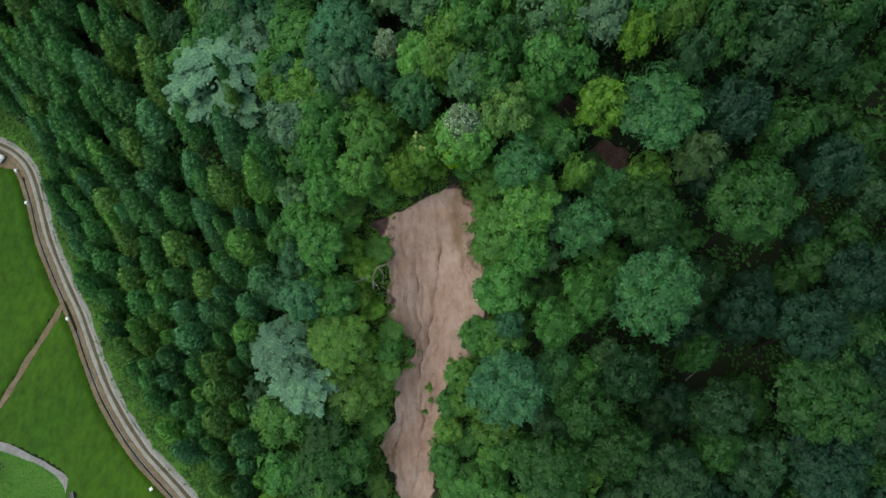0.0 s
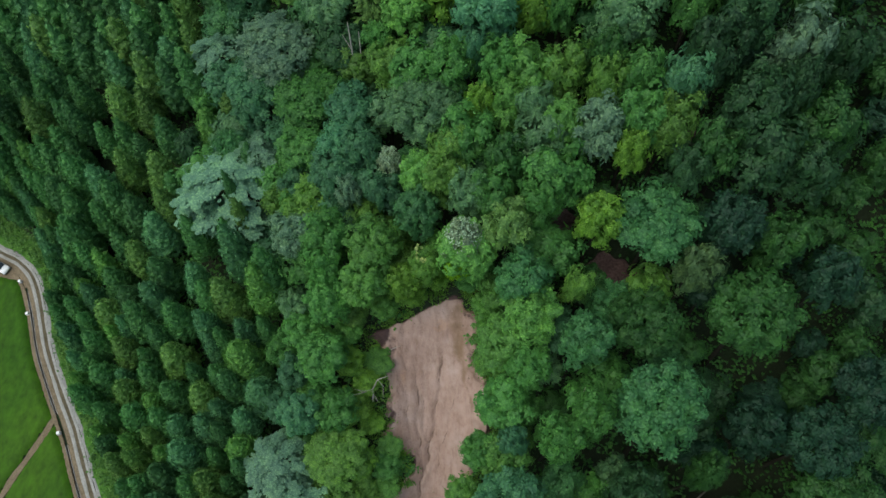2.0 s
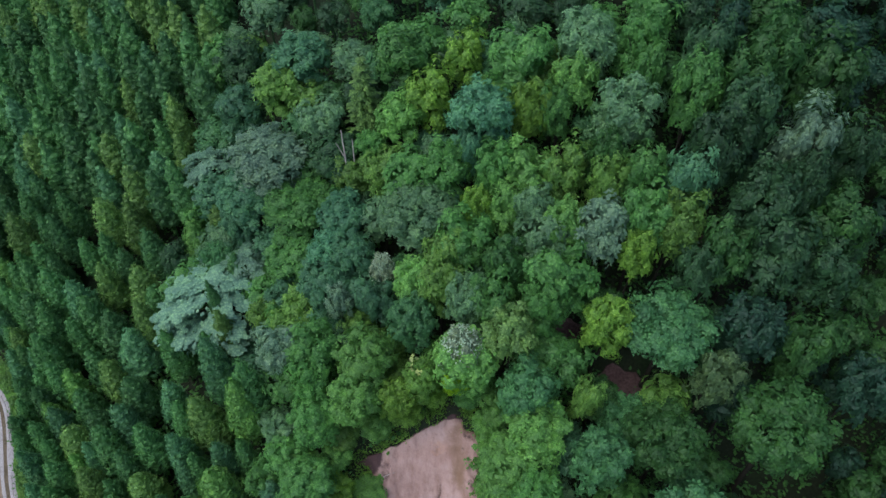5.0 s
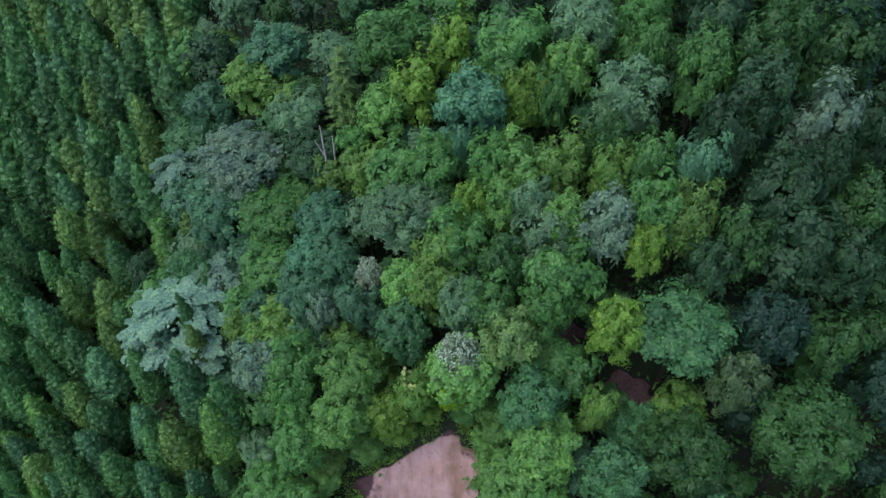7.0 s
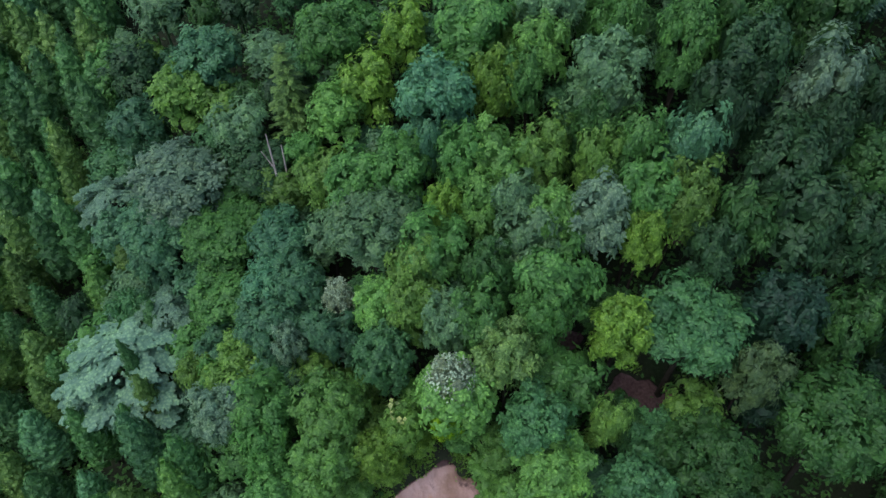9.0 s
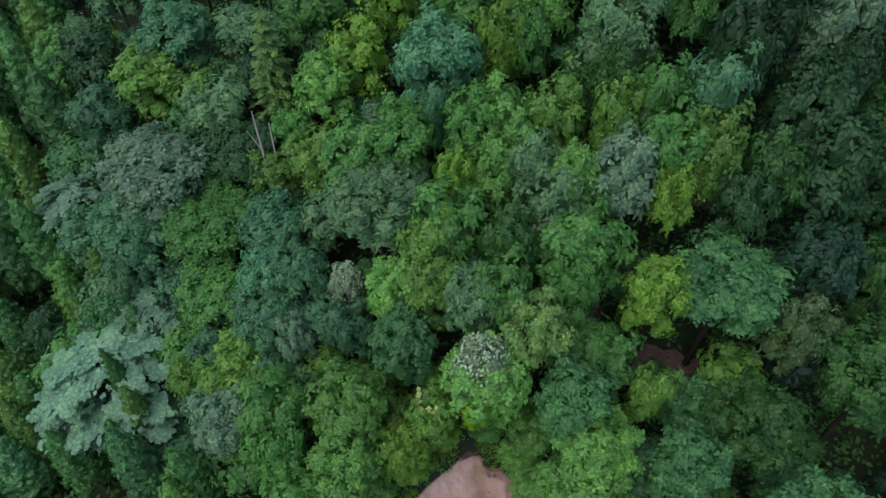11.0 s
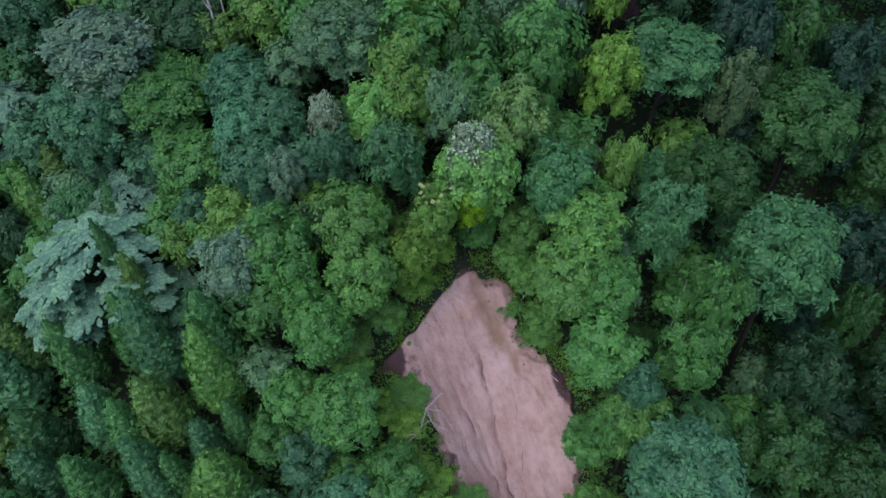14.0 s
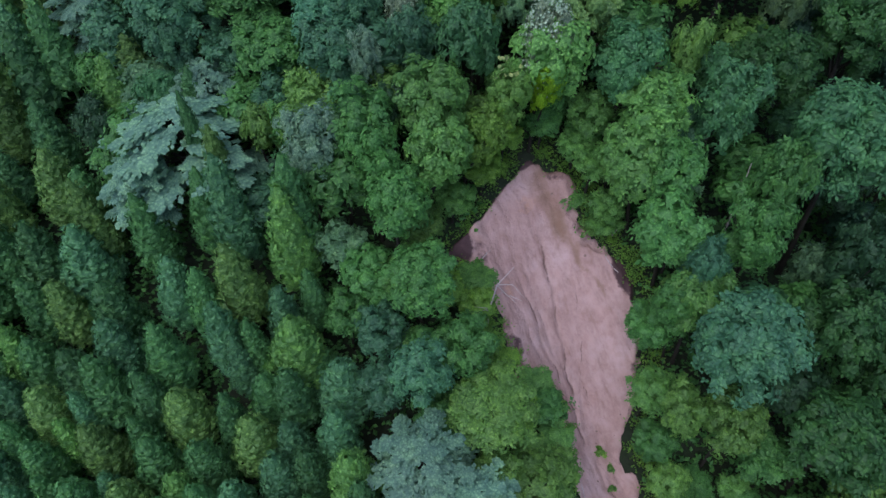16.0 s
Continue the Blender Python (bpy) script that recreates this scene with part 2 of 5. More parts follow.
def sprays(at, out, normal, length, width, fold=0.18):
    """Leaf sprays: folded rhombs at the places given, pointing out, facing normal."""
    out = unit(out)
    normal = unit(normal - out * (normal * out).sum(1, keepdims=True))
    side = np.cross(out, normal)
    length, width = length[:, None], width[:, None]
    quad = np.stack([at - out * length * 0.45,
                     at + side * width * 0.5 - normal * length * fold + out * length * 0.08,
                     at + out * length * 0.55 - normal * length * fold * 0.8,
                     at - side * width * 0.5 - normal * length * fold + out * length * 0.08], 1)
    faces = np.arange(len(at) * 4).reshape(-1, 4)
    return quad.reshape(-1, 3), faces


def joined(pieces):
    verts, faces, n = [], [], 0
    for v, f in pieces:
        verts.append(np.asarray(v))
        faces.append(np.asarray(f) + n)
        n += len(v)
    return np.concatenate(verts), np.concatenate(faces)


# ---------------------------------------------------------------- the lie of the land


def soft_min(a, b, k):
    h = np.clip(0.5 + 0.5 * (b - a) / k, 0, 1)
    return b * (1 - h) + a * h - k * h * (1 - h)


def spur(x, y):
    """The wooded spur: a west flank, a steep south face and a gully on its east side."""
    x, y = np.asarray(x, float), np.asarray(y, float)
    x, y = 150 * np.tanh(x / 150), 190 * np.tanh(y / 190)
    west = 13.5 + 0.5 * (x * 1.02 + 24.6) + 0.42 * (y * 1.01 - 39)
    face = 22.3 + 0.75 * (y * 1.01 - 35.6)
    top = 22.5 + 0.48 * (y * 1.02 - 36) + 0.2 * np.maximum(x, 0)
    z = soft_min(soft_min(west, face, 6), top, 8)
    gully = (x - (30 + 0.35 * (y - 10))) / 9
    z = z - 5 * np.exp(-gully * gully) * np.clip((y + 5) / 25, 0, 1)
    return -soft_min(-z, 0 * z, 3)


HOLLOW_Y = (-10, 2, 8, 14, 20, 24, 27, 30, 33, 35, 38, 44)
HOLLOW = (0, 0.3, 1.8, 4.0, 4.2, 3.4, 2.1, 1.2, -0.6, -1.0, -0.6, 0)


def hill(x, y):
    """Bare hillside: the spur with the hollow that the slide has cut, steeper than the slope beside it."""
    x, y = np.asarray(x, float), np.asarray(y, float)
    return np.maximum(spur(x, y) - np.interp(y, HOLLOW_Y, HOLLOW) * np.exp(-((x + 1.5) / 4.8) ** 2), -0.02)


SCAR_Y = (-8, 0, 3, 6.6, 10.4, 13, 14.8, 16.6, 18, 20.4, 21.7, 24, 26, 27.5, 29, 30.6, 32.2, 33.3, 34.5, 36.2, 37.4)
SCAR_WEST = (-5.0, -5.2, -7.0, -8.6, -6.2, -6.3, -6.9, -4.9, -4.3, -3.9, -7.0, -6.6, -6.7, -6.5, -6.4, -6.7, -7.0, -8.8, -5.4, -1.6, 0.9)
SCAR_EAST = (-1.4, -1.0, -1.0, -1.1, -0.3, 0.0, 0.6, 2.2, 3.4, 5.0, 5.4, 5.8, 6.0, 4.6, 3.3, 2.9, 3.5, 3.7, 3.4, 2.3, 1.4)


def wobble(x, y, size, seed=0.0):
    return np.sin(x / size + 1.7 * np.sin(y / size * 0.7 + seed)) * np.cos(y / size * 1.3 - 0.8 * np.sin(x / size * 0.9 + seed))


def in_scar(x, y):
    """Metres inside the edge of the slide (minus: outside)."""
    x, y = np.asarray(x, float), np.asarray(y, float)
    w, e = np.interp(y, SCAR_Y, SCAR_WEST), np.interp(y, SCAR_Y, SCAR_EAST)
    d = np.minimum(np.minimum(x - w, e - x), np.minimum(37.6 - y, y + 8))
    return d + 0.45 * wobble(x, y, 1.1) + 0.25 * wobble(x, y, 0.45, 2.0)


def ground_z(x, y):
    return hill(x, y) - 2.6 * np.clip(in_scar(x, y) / 1.0, 0, 1) ** 0.7


ROAD = [(-92, 62), (-80, 57.5), (-72.6, 53.9), (-69.4, 52.2), (-66.6, 49.3), (-64.1, 44.4), (-61.2, 37.6), (-57.6, 31.2), (-53.9, 25.1),
        (-50.4, 18.3), (-47.1, 12.7), (-42.1, 6.4), (-36.1, 0.8), (-29, -6), (-18, -16), (0, -30)]


def smooth_line(points, step=0.8):
    p = np.array([points[0], *points, points[-1]], float)
    out = []
    for i in range(1, len(p) - 2):
        n = max(2, int(np.linalg.norm(p[i + 1] - p[i]) / step))
        for k in range(n):
            t = k / n
            out.append(0.5 * (2 * p[i] + (p[i + 1] - p[i - 1]) * t + (2 * p[i - 1] - 5 * p[i] + 4 * p[i + 1] - p[i + 2]) * t * t
                              + (3 * p[i] - p[i - 1] - 3 * p[i + 1] + p[i + 2]) * t ** 3))
    out.append(p[-1])
    return np.array(out)


ROAD_LINE = smooth_line(ROAD)


def road_side(x, y):
    """Signed metres from the road's middle: plus towards the wood."""
    x, y = np.asarray(x, float), np.asarray(y, float)
    a, b = ROAD_LINE[:-1:2], ROAD_LINE[1::2]
    n = min(len(a), len(b))
    a, b = a[:n], b[:n]
    d = (x[..., None] - a[:, 0]) ** 2 + (y[..., None] - a[:, 1]) ** 2
    k = d.argmin(-1)
    t = unit(b - a)[k]
    return t[..., 0] * (y - a[k, 1]) - t[..., 1] * (x - a[k, 0])


def land(x, y):
    """The ground sheet: the valley floor is level under the road and fields."""
    z = ground_z(x, y)
    s = road_side(x, y)
    return z * np.clip((s - 2.5) / 6.0, 0, 1) - 0.06


axis_x = np.concatenate([np.linspace(-1500, -140, 18)[:-1], np.linspace(-140, -75, 60)[:-1], np.arange(-75, 70, 0.9), np.linspace(70, 140, 50)[1:], np.linspace(140, 1500, 18)[1:]])
axis_y = np.concatenate([np.linspace(-1500, -60, 18)[:-1], np.linspace(-60, -14, 40)[:-1], np.arange(-14, 110, 0.9), np.linspace(110, 190, 50)[1:], np.linspace(190, 1500, 18)[1:]])
gx, gy = np.meshgrid(axis_x, axis_y)
gz = land(gx.ravel(), gy.ravel()) + 0.12 * wobble(gx.ravel(), gy.ravel(), 1.9) * (in_scar(gx.ravel(), gy.ravel()) < 0) * (road_side(gx.ravel(), gy.ravel()) > 5)
nx, ny = len(axis_x), len(axis_y)
cell = (np.arange(ny - 1)[:, None] * nx + np.arange(nx - 1)).ravel()
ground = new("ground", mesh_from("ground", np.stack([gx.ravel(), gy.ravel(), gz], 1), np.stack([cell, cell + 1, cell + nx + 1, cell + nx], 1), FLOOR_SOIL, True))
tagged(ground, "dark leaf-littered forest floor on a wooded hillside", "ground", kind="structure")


def floor_at(x, y):
    return float(land(np.array([x]), np.array([y]))[0])


# ---------------------------------------------------------------- the landslide
sx, sy = np.meshgrid(np.arange(-11.5, 8.5, 0.13), np.arange(-8.5, 39.0, 0.2))
fx, fy = sx.ravel(), sy.ravel()
inside = in_scar(fx, fy)
groove = np.zeros_like(fx)
run = np.array([noise.fractal(Vector((a * 0.30, b * 0.12, 1.0)), 0.8, 2.0, 4) for a, b in zip(fx + 0.9 * np.sin(fy / 5.0), fy)])
groove += 0.16 * run


def along(points):
    """Distance to a wandering line down the slope."""
    px, py = zip(*points)
    line = np.interp(fy, py[::-1], px[::-1]) + 0.30 * wobble(fx * 0.2, fy, 1.2, px[0]) + 0.12 * wobble(fx * 0.2, fy, 0.4, py[0])
    fade = np.clip(np.minimum(py[0] - fy, fy - py[-1]) / 1.5, 0, 1)
    return np.abs(fx - line), fade


CRACKS = (((-0.4, 32.0), (-0.4, 28.0), (-1.0, 25.0), (-1.8, 22.0), (-2.6, 19.0), (-3.4, 15.0)), ((-2.8, 28.0), (-2.8, 25.5), (-2.2, 22.6)),
          ((-3.8, 30.5), (-3.5, 25.0), (-2.9, 20.7), (-3.0, 16.5)), ((-5.2, 11.0), (-6.3, 7.0), (-7.0, 2.0)), ((-3.0, 14.5), (-2.4, 10.0), (-3.4, 5.0), (-3.8, 0.0)),
          ((1.3, 28.5), (0.9, 25.0), (-0.4, 21.0), (-0.8, 18.0)), ((-5.0, 26.5), (-4.6, 23.5), (-4.4, 21.0)))
layers = {"crack": np.zeros_like(fx)}
for k, points in enumerate(CRACKS):
    off, fade = along(points)
    wide = (0.16, 0.12, 0.10, 0.18, 0.11, 0.08, 0.08)[k]
    groove -= (0.34, 0.26, 0.2, 0.34, 0.24, 0.16, 0.16)[k] * fade * np.exp(-(off / 0.26) ** 2)
    layers["crack"] = np.maximum(layers["crack"], fade * np.exp(-(off / wide) ** 2) * (0.55 + 0.35 * wobble(fx, fy, 1.3, 5.0 + k)))
off, fade = along(((2.0, 37.2), (2.2, 34.0), (1.9, 31.0), (2.7, 27.5), (4.0, 24.0), (5.2, 20.5), (4.6, 17.6)))
groove -= 0.25 * fade * np.exp(-(off / 0.5) ** 2)
half = np.interp(fy, (18, 23, 28, 30, 34, 37), (0.25, 0.25, 0.3, 0.7, 1.8, 1.4))
layers["subsoil"] = np.interp(fy, (26, 33), (0.75, 1.0)) * np.exp(-(off / half) ** 2) * fade * (0.8 + 0.4 * wobble(fx, fy, 1.1, 2.0))


def spot(x, y, a, b):
    return np.exp(-(((fx - x) / a) ** 2 + ((fy - y) / b) ** 2) ** 2)


layers["subsoil"] = np.maximum(layers["subsoil"], 0.7 * spot(-7.0, 6.0, 1.6, 3.0))
layers["peach"] = np.maximum(0.5 * spot(-5.4, 28.8, 0.9, 1.6), 0.5 * spot(-0.5, 34.0, 1.6, 1.0))
rim = np.clip(1 - inside / 0.5, 0, 1) * (0.45 + 0.35 * wobble(fx, fy, 1.7, 1.0))
layers["humus"] = np.maximum.reduce([rim, 1.2 * spot(-8.4, 33.3, 1.5, 1.5), 1.1 * spot(6.0, 25.6, 1.1, 2.4), 1.1 * spot(1.3, 37.4, 2.0, 0.7), 0.55 * spot(-6.6, 32.0, 0.8, 1.4)])
lumps = np.array([noise.fractal(Vector((a * 0.55, b * 0.3, 3.0)), 0.9, 2.1, 5) for a, b in zip(fx, fy)])
bed = hill(fx, fy) - 0.55 + 0.25 * np.clip(1 - inside / 1.2, 0, 1) + np.minimum(0.045 * (fx + 1.2) ** 2, 1.1) * np.clip((fy - 10) / 8, 0, 1) + groove + 0.25 * lumps
bed = np.where(inside < 0, bed + np.maximum(inside, -1.5) * 0.9, bed)
nsx = sx.shape[1]
cell = (np.arange(sx.shape[0] - 1)[:, None] * nsx + np.arange(nsx - 1)).ravel()
quads = np.stack([cell, cell + 1, cell + nsx + 1, cell + nsx], 1)
quads = quads[(inside[quads] > -1.3).any(1)]
sheet = mesh_from("landslide_scar", np.stack([fx, fy, bed], 1), quads, BARE, True)
for layer, values in layers.items():
    sheet.attributes.new(layer, "FLOAT", "POINT").data.foreach_set("value", values.astype(np.float32))
slide = tagged(new("landslide_scar", sheet),
               "bare pinkish-brown earth of a fresh landslide, grooved by runoff", "landslide", kind="structure")

# ---------------------------------------------------------------- kinds of tree
STORE = []


def thing_at_origin(name):
    ob = new(name)
    ob.empty_display_size = 0.5
    STORE.append(ob)
    return ob


def dome_points(rng, n, low=-0.25):
    """Even directions over a dome, jittered."""
    k = np.arange(n) + 0.5
    z = low + (1 - low) * k / n
    a = k * 2.399963 + rng.normal(0, 0.25, n)
    r = np.sqrt(1 - z * z)
    return np.stack([r * np.cos(a), r * np.sin(a), z], 1)


ICO_V = np.array([(0, 0, 1), *[(0.894 * math.cos(a), 0.894 * math.sin(a), 0.447) for a in np.arange(5) * 1.2566],
                  *[(0.894 * math.cos(a + 0.6283), 0.894 * math.sin(a + 0.6283), -0.447) for a in np.arange(5) * 1.2566], (0, 0, -1)])
BROAD_ARRAYS = {}


def lump_body(rng, middle, radii, low, rings=7, seg=11):
    """The dense inside of a crown: an uneven closed dome."""
    v, f = [], []
    for i in range(rings):
        t = low + (0.985 - low) * i / (rings - 1)
        for k in range(seg):
            a = 2 * math.pi * (k + 0.5 * (i % 2)) / seg
            q = math.sqrt(1 - t * t) * rng.uniform(0.84, 1.08)
            v.append((middle[0] + radii[0] * q * math.cos(a), middle[1] + radii[1] * q * math.sin(a), middle[2] + radii[2] * t))
    f = [(i * seg + k, i * seg + (k + 1) % seg, (i + 1) * seg + (k + 1) % seg, (i + 1) * seg + k) for i in range(rings - 1) for k in range(seg)]
    return np.array(v), np.array(f)


def stars(rng, at, normal, size, droop=0.34, tips=4):
    """Leaf clusters: ragged stars of pointed leaves round a raised middle."""
    m = len(at)
    e1 = unit(np.cross(normal, np.array([0.3, 1.0, 0.1])))
    e2 = np.cross(normal, e1)
    n = 2 * tips
    a = rng.uniform(0, 2 * math.pi, (m, 1)) + np.arange(n) * math.pi / tips + rng.normal(0, 0.16, (m, n))
    r = np.where(np.arange(n) % 2 == 0, 1.0, 0.60) * (1 + rng.normal(0, 0.14, (m, n))) * size[:, None]
    rim = (at[:, None] + (np.cos(a) * r)[..., None] * e1[:, None] + (np.sin(a) * r)[..., None] * e2[:, None]
           - normal[:, None] * (droop * r * r / size[:, None] + rng.normal(0, 0.06, (m, n)) * size[:, None])[..., None])
    v = np.concatenate([at[:, None], rim], 1).reshape(-1, 3)
    kite = np.array([(0, 1 + (2 * k - 1) % n, 1 + 2 * k, 1 + 2 * k + 1) for k in range(tips)])
    return v, (kite[None] + (n + 1) * np.arange(m)[:, None, None]).reshape(-1, 4)


def boughs(rng, c, n, b, twigs, leaves, size):
    """Leafy boughs: twigs that fan out from each middle and droop, with leaf sprays on both sides and at the tips."""
    m = len(c)
    e1 = unit(np.cross(n, np.array([0.3, 1.0, 0.1])))
    e2 = np.cross(n, e1)
    a = rng.uniform(0, 6.28, (m, 1)) + np.arange(twigs) * 2 * math.pi / twigs + rng.normal(0, 0.22, (m, twigs))
    ray = np.cos(a)[..., None] * e1[:, None] + np.sin(a)[..., None] * e2[:, None]
    reach = b[:, None] * rng.uniform(0.62, 1.25, (m, twigs))
    u = (np.arange(leaves) + 1.0) / leaves
    u = np.clip(u[None, None] + rng.normal(0, 0.07, (m, twigs, leaves)), 0.08, 1.08)
    side = np.where(np.arange(leaves) % 2 == 0, 1.0, -1.0)[None, None, :] * (0.95 - 0.75 * u)
    across = np.cross(n[:, None], ray)
    at = (c[:, None, None] + ray[:, :, None] * (reach[..., None] * u)[..., None] + across[:, :, None] * (side * 0.22)[..., None]
          + n[:, None, None] * (b[:, None, None] * (0.50 - 0.95 * u * u) + rng.normal(0, 0.10, u.shape))[..., None])
    out = ray[:, :, None] + across[:, :, None] * (1.2 * side)[..., None] - n[:, None, None] * (0.45 * u)[..., None] + rng.normal(0, 0.2, (*u.shape, 3))
    face = n[:, None, None] + ray[:, :, None] * (0.6 * u)[..., None] + rng.normal(0, 0.20, (*u.shape, 3))
    long = (rng.uniform(0.75, 1.3, u.shape) * size).ravel()
    return sprays(at.reshape(-1, 3), unit(out.reshape(-1, 3)), unit(face.reshape(-1, 3)), long, long * rng.uniform(0.45, 0.68, long.shape), 0.10)


def broadleaf_kind(seed, heads=7, head=0.44, bough=0.90, twigs=5, leaves=5, size=0.50, rise=6.0, low=-0.4, shelf=0.5, limbs_n=6, skirt=6):
    """Template: 15 m tall, crown about 7 m wide: uneven heads at several levels, each a cluster of drooping leafy boughs with gaps between."""
    rng = np.random.default_rng(seed)
    tree = thing_at_origin("broadleaf_tree")
    r = 3.5 * head * 1.1
    balls = [(np.array([rng.normal(0, 0.4), rng.normal(0, 0.4), 15.0 - r * 1.15]), r, r * 1.15)]
    inner = 4 if head < 0.41 else 0
    for count, span, drop in ((heads, 3.45, (0.06, 0.34)), (inner, 3.5 * head + 1.2, (0.0, 0.14)), (skirt, 3.35, (0.42, 0.70))):
        for k in range(count):
            a, r = 2 * math.pi * (k + rng.uniform(-0.3, 0.3)) / count, 3.5 * head * rng.uniform(0.70, 1.15)
            d, up = (span - r) * rng.uniform(0.82, 1.1), r * rng.uniform(1.0, 1.35)
            balls.append((np.array([d * math.cos(a), d * math.sin(a), 15.0 - up - rise * rng.uniform(*drop)]), r, up))
    pieces, spots, axes = [], [], []
    for i, (mid, r, up) in enumerate(balls):
        pieces.append(lump_body(rng, mid, np.array([r, r, up]) * 0.66, low, 5, 8))
        ways = dome_points(rng, max(6, int(1.9 * (1 - low) * (r / (0.98 * bough)) ** 2)), low)
        place = mid + ways * np.array([r, r, up]) * (0.88 + rng.normal(0, 0.17, (len(ways), 1)))
        keep = np.ones(len(ways), bool)
        for j, (other, r2, up2) in enumerate(balls):
            if j != i:
                keep &= (((place - other) / np.array([r2, r2, up2])) ** 2).sum(1) > 0.50
        spots.append(place[keep])
        axes.append(unit(ways[keep] + np.array([0, 0, shelf]) + rng.normal(0, 0.24, (keep.sum(), 3))))
    centre, axis = np.concatenate(spots), np.concatenate(axes)
    big = bough * rng.uniform(0.7, 1.25, len(centre))
    pieces.append(boughs(rng, centre, axis, big, twigs, leaves, size))
    pieces.append(stars(rng, centre + axis * (0.10 * big)[:, None], axis, big * 0.78, 0.5))
    BROAD_ARRAYS[seed] = joined(pieces)
    part("crown", mesh_from("crown", *BROAD_ARRAYS[seed], LEAVES), tree)
    sway = rng.normal(0, 0.35, 2)
    fork = Vector((sway[0], sway[1], 8.2))
    limbs = [([(0, 0, -0.8), (sway[0] * 0.3, sway[1] * 0.3, 3.5), fork, (sway[0] * 1.4, sway[1] * 1.4, 12.2)], [0.30, 0.22, 0.17, 0.04])]
    for c in centre[rng.choice(len(centre), limbs_n, replace=False)]:
        tip = Vector(c)
        start = fork + Vector((0, 0, rng.uniform(-2.0, 1.6)))
        limbs.append(([start, start.lerp(tip, 0.55) + Vector((0, 0, 0.5)), tip], [0.11, 0.07, 0.02]))
    part("trunk", tubes("trunk", limbs, BARK, 5), tree)
    return tree


def cedar_crown(rng, width, point, tufts, per, size):
    """A pointed cone of foliage: a lumpy dark body under upturned tufts, each a fan of short sprays."""
    power = 0.60 + 0.12 * point
    profile = lambda h: width * np.maximum(1 - np.asarray(h, float), 0) ** power * (0.70 + 0.30 * np.minimum(1, np.asarray(h) / 0.2)) * 1.26
    rings, seg = 10, 9
    body = []
    for i in range(rings):
        h = i / (rings - 1)
        r = 0.86 * float(profile(min(h, 0.985))) * (1 if i else 0.6)
        for k in range(seg):
            a = 2 * math.pi * k / seg + i * 0.35
            q = r * rng.uniform(0.86, 1.06)
            body.append((q * math.cos(a), q * math.sin(a), 4.0 + 11.9 * h))
    faces = [(i * seg + k, i * seg + (k + 1) % seg, (i + 1) * seg + (k + 1) % seg, (i + 1) * seg + k) for i in range(rings - 1) for k in range(seg)]
    level = 1 - ((np.arange(tufts) + 0.5) / tufts) ** 0.60
    turn = np.arange(tufts) * 2.399963 + rng.normal(0, 0.2, tufts)
    limb = 1 + 0.05 * np.sin(3 * turn + 11 * level) + 0.05 * np.sin(5 * turn - 19 * level) + rng.normal(0, 0.05, tufts)
    ring = np.stack([np.cos(turn), np.sin(turn), np.zeros(tufts)], 1)
    across = np.stack([-np.sin(turn), np.cos(turn), np.zeros(tufts)], 1)
    at = ring * (profile(level) * limb * 0.93 + 0.03)[:, None]
    at[:, 2] = 4.2 + 11.9 * level + rng.normal(0, 0.12, tufts)
    lean = np.clip((profile(np.maximum(level - 0.05, 0)) - profile(np.minimum(level + 0.05, 1.0))) / 1.12, 0.1, 1.6)
    up = unit(ring + np.array([0, 0, 1.0]) * (0.35 + lean)[:, None] + rng.normal(0, 0.10, (tufts, 3)))
    big = rng.uniform(0.40, 0.78, tufts) * size * (0.55 + 0.45 * np.minimum(1, (1 - level) / 0.25))
    pieces = [(np.array(body), np.array(faces)), stars(rng, at + up * 0.10, up, big * 0.85, 0.5)]
    n = tufts * per
    k = np.repeat(np.arange(tufts), per)
    fan, lift = rng.uniform(-1, 1, n), rng.uniform(-1, 1, n)
    rise = unit(np.array([0, 0, 1.0]) - up * up[:, 2:])
    spot_at = at[k] + across[k] * (fan * 0.62 * big[k])[:, None] + rise[k] * (lift * 0.62 * big[k])[:, None] + up[k] * ((0.40 - 0.42 * (fan ** 2 + lift ** 2)) * big[k] + 0.04)[:, None]
    out = unit(rise[k] * (0.55 + 0.6 * lift)[:, None] + across[k] * (fan * 0.8)[:, None] + up[k] * 0.40)
    face = up[k] + across[k] * (fan * 0.5)[:, None] + rise[k] * (lift * 0.4)[:, None] + rng.normal(0, 0.26, (n, 3))
    long = rng.uniform(0.50, 0.95, n) * big[k]
    pieces.append(sprays(spot_at, out, face, long, long * rng.uniform(0.50, 0.70, n), 0.08))
    return joined(pieces)


def cedar_kind(seed, width=2.0, point=1.0, tufts=145, per=7, size=0.98):
    """Template: 16 m tall cedar."""
    tree = thing_at_origin("cedar_tree")
    part("crown", mesh_from("crown", *cedar_crown(np.random.default_rng(seed), width, point, tufts, per, size), NEEDLES), tree)
    part("trunk", tubes("trunk", [([(0, 0, -0.8), (0, 0, 6), (0, 0, 12), (0, 0, 15.0)], [0.24, 0.19, 0.10, 0.02])], BARK, 5), tree)
    return tree


